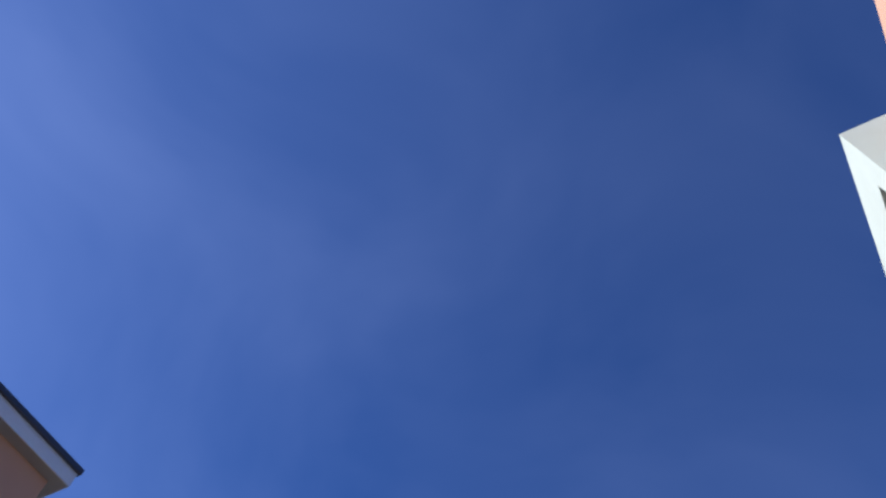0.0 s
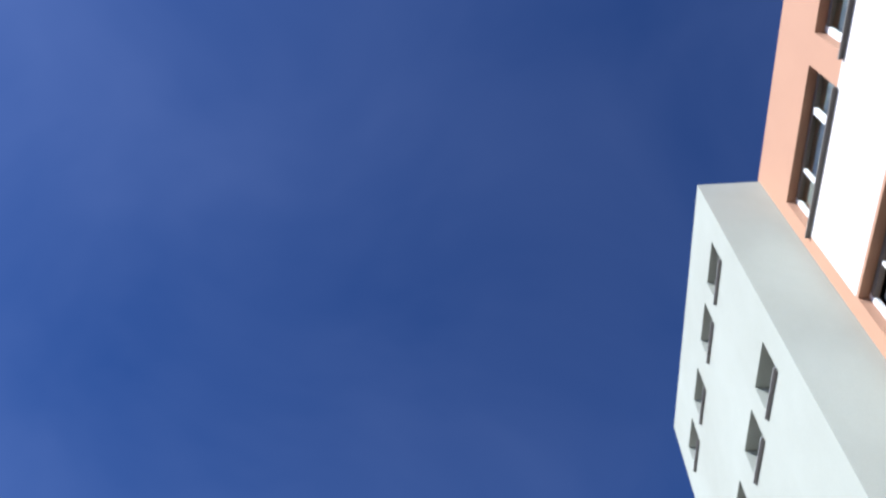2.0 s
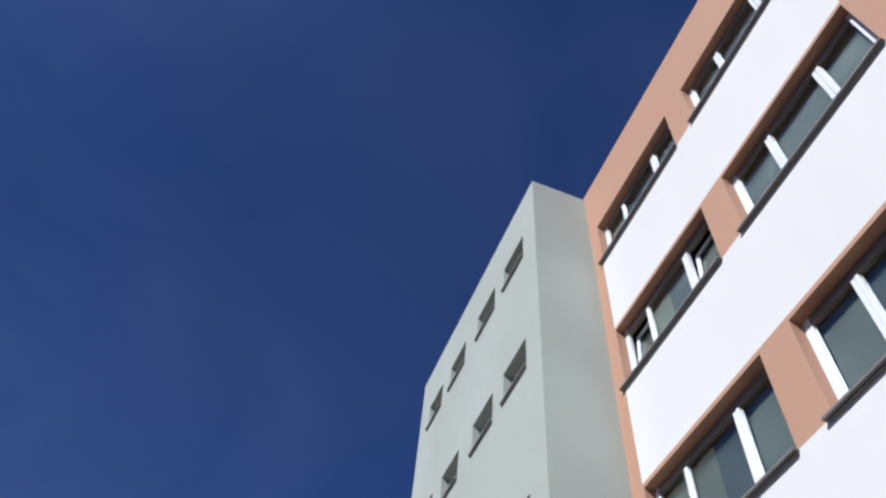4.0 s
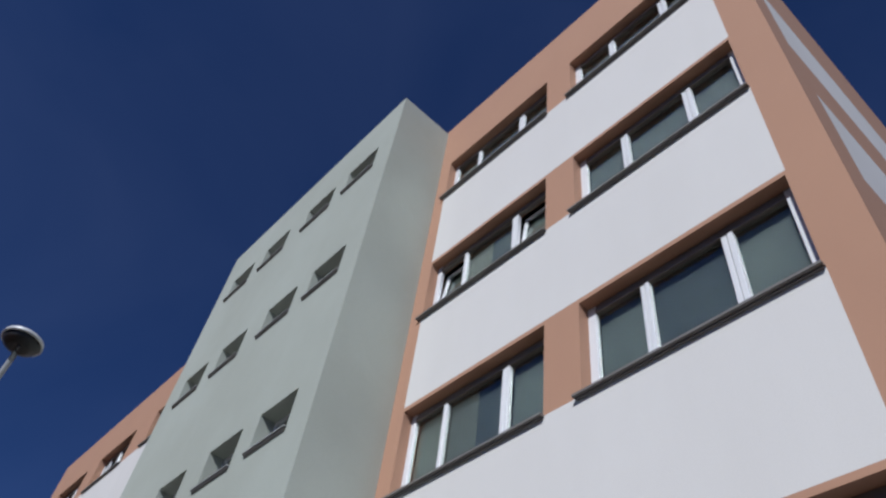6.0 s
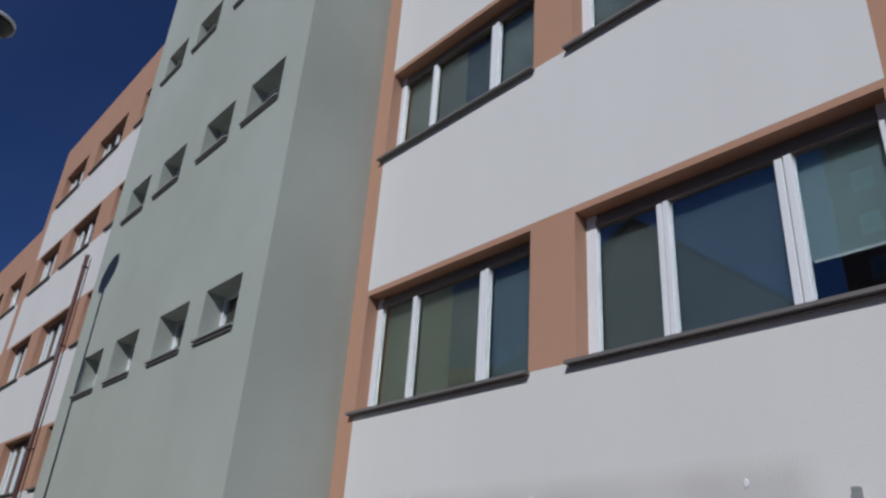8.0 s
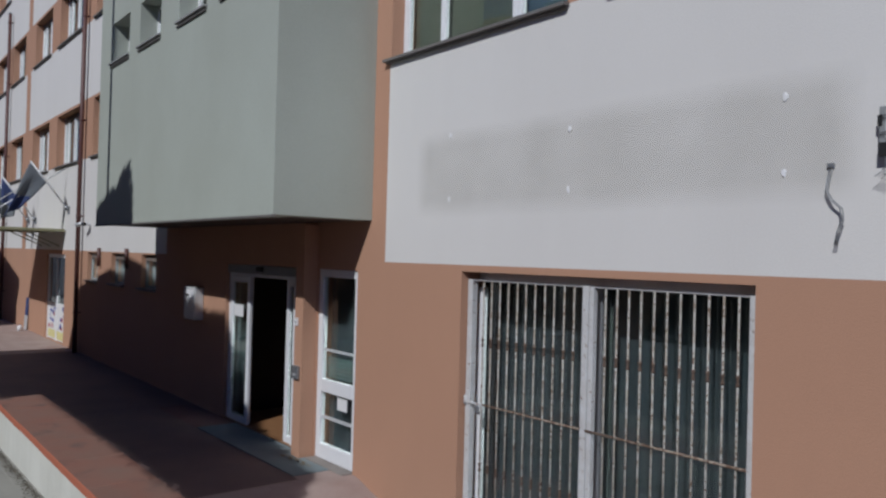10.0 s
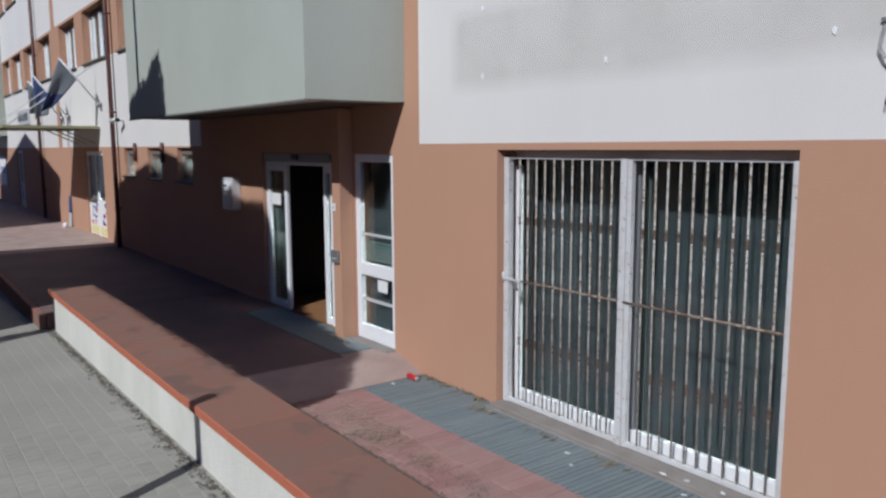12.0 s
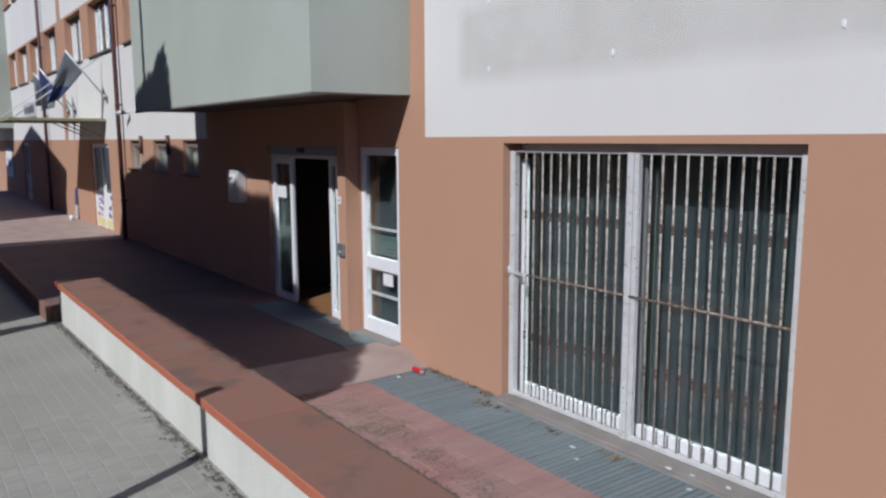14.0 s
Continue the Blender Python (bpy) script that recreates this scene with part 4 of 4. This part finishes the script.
flag(-14.5, 3.6, (-0.05, -0.95, 1.22), 1.45, (FLAG_GREY, FLAG_BLUE), "dark blue and grey flag blown aside on a slanting pole", 0.9)
flag(-18.6, 3.4, (-0.05, -0.95, 1.30), 1.3, (FLAG_BLUE, FLAG_GREY), "drooping blue flag on a slanting pole")
flag(-19.6, 3.4, (-0.05, -0.95, 1.2), 1.0, (FLAG_GREY, FLAG_GREY), "drooping grey flag on a slanting pole")
board = thing("sign_board", "small dark framed sign on the far white wall", "sign", at=(-27.2, -0.002, 3.45))
boxes("panel", PALE_METAL, [(-1.6, 1.2, -0.05, 0, 0, 0.6)], board, r=0.01)
for k in range(5):
    boxes("letter_bar", BLACK, [(-1.4 + 0.5 * k, -1.1 + 0.5 * k, -0.056, -0.0505, 0.15, 0.45)], board)
panel = thing("display_stand", "narrow blue-topped grey stand leaning against the far wall", "stand", at=(-19.4, -0.06, -0.003))
made("lower_board", PALE_METAL, lambda bm: soft_box(bm, -0.16, 0.16, -0.02, 0.02, 0, 0.45, 0.008), panel)
made("upper_board", FLAG_BLUE, lambda bm: soft_box(bm, -0.16, 0.16, -0.02, 0.02, 0.452, 1.0, 0.008), panel, "blue upper half")
panel.rotation_euler = (radians(-3), 0, 0)
bottle = thing("plastic_bottle", "white plastic bottle on the ground by the far wall", "bottle", at=(-19.0, -0.28, -0.003))
made("body", PVC, lambda bm: tube(bm, [(0, 0, 0), (0, 0, 0.14), (0, 0, 0.18)], [0.07, 0.075, 0.03], 12), bottle)
made("lid", FLAG_BLUE, lambda bm: tube(bm, [(0, 0, 0.18), (0, 0, 0.205)], 0.026, 10), bottle, "blue lid")


# ---- street furniture and houses across the street ----
lamp = thing("street_lamp", "tall grey street lamp with a flat white-topped head", "street lamp", at=(-4.70, -4.42, -0.1))
made("pole", GREY_METAL, lambda bm: tube(bm, [(0, 0, -0.12), (0, 0, 4), (0, 0, 10.72)], [0.085, 0.07, 0.045], 12), lamp)
made("base", GREY_METAL, lambda bm: tube(bm, [(0, 0, -0.12), (0, 0, 0.8)], [0.12, 0.11], 12), lamp)
made("arm", GREY_METAL, lambda bm: tube(bm, [(0, 0, 10.5), (0.05, -0.02, 10.7), (0.14, -0.03, 10.8)], 0.032, 8), lamp)


def lamp_head(bm):
    tube(bm, [(0.05, -0.02, 11.08), (0.05, -0.02, 11.04), (0.05, -0.02, 11.0), (0.05, -0.02, 10.93)], [0.12, 0.28, 0.335, 0.345], 24)


made("cover", PALE_METAL, lamp_head, lamp, "white-topped flat cover")
made("shade", BLACK, lambda bm: tube(bm, [(0.05, -0.02, 10.93), (0.05, -0.02, 10.85), (0.05, -0.02, 10.8)], [0.32, 0.27, 0.16], 20), lamp, "dark underside")

post = thing("sign_post", "thin grey post on the pavement", "post", at=(2.33, -5.25, -0.14))
made("post", GREY_METAL, lambda bm: tube(bm, [(0, 0, 0), (0, 0, 2.66)], 0.062, 12), post)
made("cap", BLACK, lambda bm: tube(bm, [(0, 0, 2.66), (0, 0, 2.69)], 0.066, 12), post)


def gable_house(name, x_left, z_left, x_ridge, z_ridge, x_right, z_right, y, depth, label, paint=None):
    """A house whose gable faces the school."""
    h = thing(name, label, "house", "houses across the street", at=(x_ridge, y, -0.62))
    o = 0.62

    def walls(bm):
        a, b = x_left + 0.5 - x_ridge, x_right - 0.15 - x_ridge
        zl = z_left + (z_ridge - z_left) * 0.5 / (x_ridge - x_left) - 0.3 + o
        zr = z_right + (z_ridge - z_right) * 0.15 / (x_right - x_ridge) - 0.3 + o
        ring = [(a, 0), (b, 0), (b, zr), (0, z_ridge - 0.3 + o), (a, zl)]
        front = [bm.verts.new((p, 0, q)) for p, q in ring]
        back = [bm.verts.new((p, -depth, q)) for p, q in ring]
        bm.faces.new(front)
        bm.faces.new(back[::-1])
        for k in range(5):
            bm.faces.new((front[k], front[(k + 1) % 5], back[(k + 1) % 5], back[k]))
    made("wall", paint or BROWN_WALL, walls, h)
    for name2, xe, ze in (("roof", x_left, z_left), ("roof", x_right, z_right)):
        def slope(bm, xe=xe, ze=ze):
            pts = [(0, z_ridge + o), (xe - x_ridge, ze + o), (xe - x_ridge, ze + o - 0.24), (0, z_ridge + o - 0.28)]
            front = [bm.verts.new((p, 0.45, q)) for p, q in pts]
            back = [bm.verts.new((p, -depth - 0.4, q)) for p, q in pts]
            bm.faces.new(front)
            bm.faces.new(back[::-1])
            for k in range(4):
                bm.faces.new((front[k], front[(k + 1) % 4], back[(k + 1) % 4], back[k]))
        made("roof", ROOF_TILE, slope, h)
    for x in (-2.2, 1.5):
        for z in (1.6, 4.6):
            w = boxes("window", PVC, [(x - 0.6, x + 0.6, 0.0, 0.06, z, z + 1.4)], h, r=0.01)
            pane = boxes("pane", GLASS, [(x - 0.52, x + 0.52, 0.062, 0.07, z + 0.08, z + 1.32)], w)
    return h


# the first two stand out of view and are shaped to cast shadows
gable_house("gable_house", -9.9, 7.5, -5.9, 8.3, -3.9, 8.0, -7.05, 11.0, "unseen ochre-brown gabled house placed to cast the shadow on the school")
gable_house("gable_house", -33.0, 7.0, -24.3, 9.0, -17.6, 7.4, -7.05, 11.0, "unseen ochre-brown house with a shallow gable, placed to shade the far wall")
gable_house("gable_house", -31.4, 14.6, -16.4, 25.8, -5.2, 16.0, -30.0, 14.0, "tall orange gabled house behind the street, mirrored in the panes", ORANGE)

# three more houses, added unseen to keep horizon light out of the shadows
gable_house("gable_house", -2.2, 6.4, 3.0, 8.0, 8.2, 6.4, -17.5, 11.0, "unseen ochre-brown gabled house added across the street to block low sky light")
gable_house("gable_house", 9.0, 6.4, 14.5, 8.2, 20.0, 6.4, -17.5, 11.0, "unseen ochre-brown gabled house added at the corner to block low sky light")
gable_house("gable_house", 19.0, 8.5, 24.0, 10.5, 29.0, 8.5, 12.0, 14.0, "unseen ochre-brown gabled house added beyond the school to block low sky light")


def apartment_block():
    b = thing("apartment_block", "orange apartment block with a grey overhanging eave", "house", at=(-9.3, -47.5, -0.62))
    H = 40.0
    boxes("wall", ORANGE, [(-1.2, 6.4, -20, 1.2, 0, H - 1.6)], b)
    boxes("soffit", FASCIA, [(-2.1, 7.3, -22, 2.1, H - 1.6, H - 1.45)], b, "grey eave soffit")
    boxes("fascia", PALE_METAL, [(-2.15, 7.35, 2.1, 2.2, H - 1.6, H - 0.45), (-2.15, -2.1, -22, 2.1, H - 1.6, H - 0.45)], b, "pale grey fascia board")
    boxes("gutter", GUTTER, [(-2.3, 7.4, 2.2, 2.45, H - 0.5, H - 0.1), (-2.3, -2.15, -22, 2.2, H - 0.5, H - 0.1)], b, "dark gutter")

    def hip(bm):
        base = [bm.verts.new(p) for p in ((-2.1, 2.1, H - 0.4), (7.3, 2.1, H - 0.4), (7.3, -22, H - 0.4), (-2.1, -22, H - 0.4))]
        top = [bm.verts.new(p) for p in ((2.5, -10, H + 0.6), (2.7, -10, H + 0.6))]
        for f in ((base[0], base[1], top[1], top[0]), (base[1], base[2], top[1]), (base[2], base[3], top[0], top[1]), (base[3], base[0], top[0])):
            bm.faces.new(f)
    made("roof", ROOF_TILE, hip, b)
    for k in range(2):
        for i in range(10):
            w = boxes("window", PVC, [(0.4 + 3.6 * k, 1.8 + 3.6 * k, 1.2, 1.28, 2 + 3.4 * i, 3.5 + 3.4 * i)], b)
            boxes("pane", GLASS, [(0.5 + 3.6 * k, 1.7 + 3.6 * k, 1.282, 1.29, 2.1 + 3.4 * i, 3.4 + 3.4 * i)], w)


apartment_block()


def shadow_tree(at, label):
    """A broad one-sided crown, reaching along the street from a trunk beside the house; added out of view to cast the
    entrance shadow.
    """
    t = thing("shadow_tree", label, "tree", at=at)
    made("trunk", BARK, lambda bm: tube(bm, [(0, 0, 0), (0.1, 0, 2.5), (0.5, 0.1, 4.4), (1.6, 0.1, 5.4), (3.4, 0.1, 5.2)], [0.22, 0.18, 0.14, 0.09, 0.03], 9), t)
    # outline of the crown, cut to the shape of the shadow it casts
    top = ((-1.6, 7.5), (-0.9, 7.8), (-0.3, 8.1), (0.1, 8.2), (0.6, 8.36), (1.0, 8.62), (1.2, 8.64), (1.4, 8.3), (1.45, 7.4), (2.75, 7.4), (3.1, 6.8), (3.5, 6.1), (4.2, 5.85), (6.3, 5.4), (6.65, 4.8))

    def crown(bm):
        rng = random.Random(8)
        n = 0
        while n < 60000:
            x, z = rng.uniform(-1.6, 6.65), rng.uniform(4.10, 9.0)
            high = next((a[1] + (b[1] - a[1]) * (x - a[0]) / (b[0] - a[0]) for a, b in zip(top, top[1:]) if a[0] <= x <= b[0]), 8.3)
            low = 4.19 + 0.012 * noise.noise((x * 1.3, 0, 0))
            if not low < z < high - 0.04 + 0.06 * noise.noise((x * 2.7, 3, 0)):
                continue
            n += 1
            c = Vector((x, rng.uniform(-0.16, 0.16), z))
            a, s = rng.random() * 6.3, rng.uniform(0.042, 0.07) * (0.5 if z - low < 0.08 else 1.0)
            u = Vector((math.cos(a), rng.uniform(-0.6, 0.6), math.sin(a))).normalized() * s
            v = Vector((-math.sin(a), rng.uniform(-0.6, 0.6), math.cos(a))).normalized() * s * 0.6
            bm.faces.new([bm.verts.new(p) for p in (c - u, c + v, c + u, c - v)])
    made("crown", FOLIAGE, crown, t)


shadow_tree((-3.85, -6.3, -0.25), "unseen tree-shaped crown added to cast the shadow at the entrance")


# ---- litter and weeds ----
can = thing("drink_can", "crushed red drink can lying by the wall", "can", at=(0.40, -0.24, LOW + 0.036))
made("body", RED_CAN, lambda bm: tube(bm, [(-0.085, 0.0, 0), (-0.07, 0.0, 0), (0, 0.004, -0.003), (0.07, 0, 0), (0.085, 0, 0)], [0.024, 0.033, 0.029, 0.033, 0.024], 12), can)
made("end", PALE_METAL, lambda bm: tube(bm, [(0.085, 0, 0), (0.088, 0, 0)], 0.024, 12), can)
for k, (x, y) in enumerate(((2.95, -0.36), (3.15, -0.52), (3.75, -0.1), (3.95, -0.06), (4.25, -0.03), (4.5, -0.1), (0.4, -0.5), (4.05, -0.23))):
    def scrap(bm, k=k):
        rng = random.Random(k)
        n = 6
        ring = [bm.verts.new((0.035 * math.cos(a) * rng.uniform(0.5, 1.2), 0.022 * math.sin(a) * rng.uniform(0.5, 1.2), rng.uniform(0, 0.008))) for a in [2 * math.pi * i / n for i in range(n)]]
        bm.faces.new(ring)
    ob = tagged(made("paper_scrap", PAPER, scrap), "torn white paper scrap on the paving", "litter", "paper scraps")
    ob.location = (x, y, LOW + (0.033 if y > -0.13 else 0.006))
    sol = ob.modifiers.new("thickness", "SOLIDIFY")
    sol.thickness = 0.002


def scatter(name, mat, count, place, size, label, category):
    def fill(bm):
        rng = random.Random(name)
        for k in range(count):
            x, y, z = place(rng)
            a, s = rng.random() * 6.3, size * rng.uniform(0.5, 1.3)
            u, v = Vector((math.cos(a), math.sin(a), rng.uniform(-0.2, 0.5))) * s, Vector((-math.sin(a), math.cos(a), rng.uniform(-0.2, 0.3))) * s * 0.45
            c = Vector((x, y, z))
            bm.faces.new([bm.verts.new(p) for p in (c - u, c + v, c + u + Vector((0, 0, s * 0.3)), c - v)])
    return tagged(made(name, mat, fill), label, category, kind="stuff")


scatter("dry_leaves", LEAF, 110, lambda g: (lambda x: (x, (-0.22 if 1.5 < x < 4.7 else -0.02) - abs(g.gauss(0, 0.045)), LOW + 0.012))(g.choice((0.45, 0.6, 0.8, 1.05, 1.4, 1.5, 1.72, 3.3, 3.4, 2.6)) + g.gauss(0, 0.08)), 0.032,
        "small heaps of dry leaves along the wall", "leaves")
scatter("door_leaves", LEAF, 26, lambda g: (g.choice((-1.35, -1.2, -0.95)) + g.gauss(0, 0.07), -0.24 - abs(g.gauss(0, 0.06)), 0.012), 0.032, "a few dry leaves before the doors", "leaves")
tufts = [(random.Random(k).gauss(1.35, 0.42), -1.42 + random.Random(k + 50).gauss(0, 0.15)) for k in range(26)]
scatter("dry_weeds", DRY_WEED, 1500, lambda g: (lambda c: (c[0] + g.gauss(0, 0.07), c[1] + g.gauss(0, 0.05), LOW + 0.004 + abs(g.gauss(0, 0.022))))(g.choice(tufts)), 0.0105,
        "thin straw-coloured dry weeds on the red paving", "weeds")
twig_heaps = [(random.Random(k).gauss(2.3, 0.7), -1.50 + random.Random(k + 70).gauss(0, 0.14)) for k in range(22)]
scatter("twigs", DIRT, 800, lambda g: (lambda c: (c[0] + g.gauss(0, 0.08), c[1] + g.gauss(0, 0.05), LOW + 0.003 + abs(g.gauss(0, 0.012))))(g.choice(twig_heaps)), 0.0105,
        "dark twigs and grit on the red paving", "twigs")
scatter("wall_foot_weeds", DIRT, 1500, lambda g: (lambda x: (x, -3.02 - abs(g.gauss(0, 0.05)), grey_z(min(x, 1)) + abs(g.gauss(0, 0.012))))(g.uniform(-5.2, 6.0)), 0.022,
        "dry weeds and dirt at the foot of the low wall", "weeds")


# dark flecks drawn as the low wall's shadow line; the name seeds them
scatter("dirt_line", DIRT, 2600, lambda g: (g.uniform(0.05, 6.3), -1.735 + g.gauss(0, 0.017), LOW + 0.004 + abs(g.gauss(0, 0.008))), 0.014,
        "dark flecks standing in for the shadow line beside the low wall", "dirt")


# ---- paving blocks ----
def laid(name, data, places, parent):
    for k, p in enumerate(places):
        ob = new(name, data)
        ob.parent = parent
        ob.matrix_local = p


def block(name, sx, sy, h, mat, r=0.005):
    bm = bmesh.new()
    soft_box(bm, -sx / 2, sx / 2, -sy / 2, sy / 2, -h, 0, r)
    return mesh_of(name, bm, mat)


rng = random.Random(3)
blue = block("paver", 0.047, 0.842, 0.03, BLUE_PAVER, 0.007)
laid("paver", blue, [pose(0.325 + 0.06 * i + rng.uniform(-0.0012, 0.0012), -0.425, LOW + 0.001 + rng.uniform(-0.002, 0.002), rng.uniform(-0.2, 0.2), rng.uniform(-1.0, 1.0), rng.uniform(-0.2, 0.2))
                     for i in range(105)], blue_pavement)
red = block("paver", 0.114, 0.365, 0.03, RED_PAVER)
laid("paver", red, [pose(0.36 + 0.12 * i + rng.uniform(-0.002, 0.002), -1.036 - 0.375 * j, LOW + rng.uniform(-0.002, 0.002), rng.uniform(-0.5, 0.5), rng.uniform(-0.8, 0.8), rng.uniform(-0.5, 0.5))
                    for i in range(53) for j in range(4)], red_pavement)
grey = block("paver", 0.103, 0.136, 0.04, GREY_PAVER, 0.004)
rows = []
for j in range(21):
    for i in range(-120, 130):
        x, y = 0.107 * i + (0.053 if j % 2 else 0), -3.08 - 0.1415 * j
        tilt = -math.degrees(math.atan(0.016)) if x < 1 else 0
        rows.append(((x, y), pose(x, y, grey_z(min(x, 1)) + rng.uniform(-0.0015, 0.0015), rng.uniform(-0.5, 0.5), tilt + rng.uniform(-0.5, 0.5), rng.uniform(-0.4, 0.4))))
near = [m for (x, y), m in rows if -0.6 < x < 2.1 and y > -4.6][:300]
laid("paver", grey, near, grey_pavement)
taken = {id(m) for m in near}
verts, faces = [], []
src_v = [v.co.copy() for v in grey.vertices]
src_f = [tuple(p.vertices) for p in grey.polygons]
for _, m in rows:
    if id(m) not in taken:
        n0 = len(verts)
        verts += [tuple(m @ v) for v in src_v]
        faces += [tuple(n0 + k for k in f) for f in src_f]
rest = bpy.data.meshes.new("paver_field")
rest.from_pydata(verts, [], faces)
rest.materials.append(GREY_PAVER)
field = tagged(new("paver_field", rest), "grey concrete paving blocks", kind="stuff")
field.parent = grey_pavement
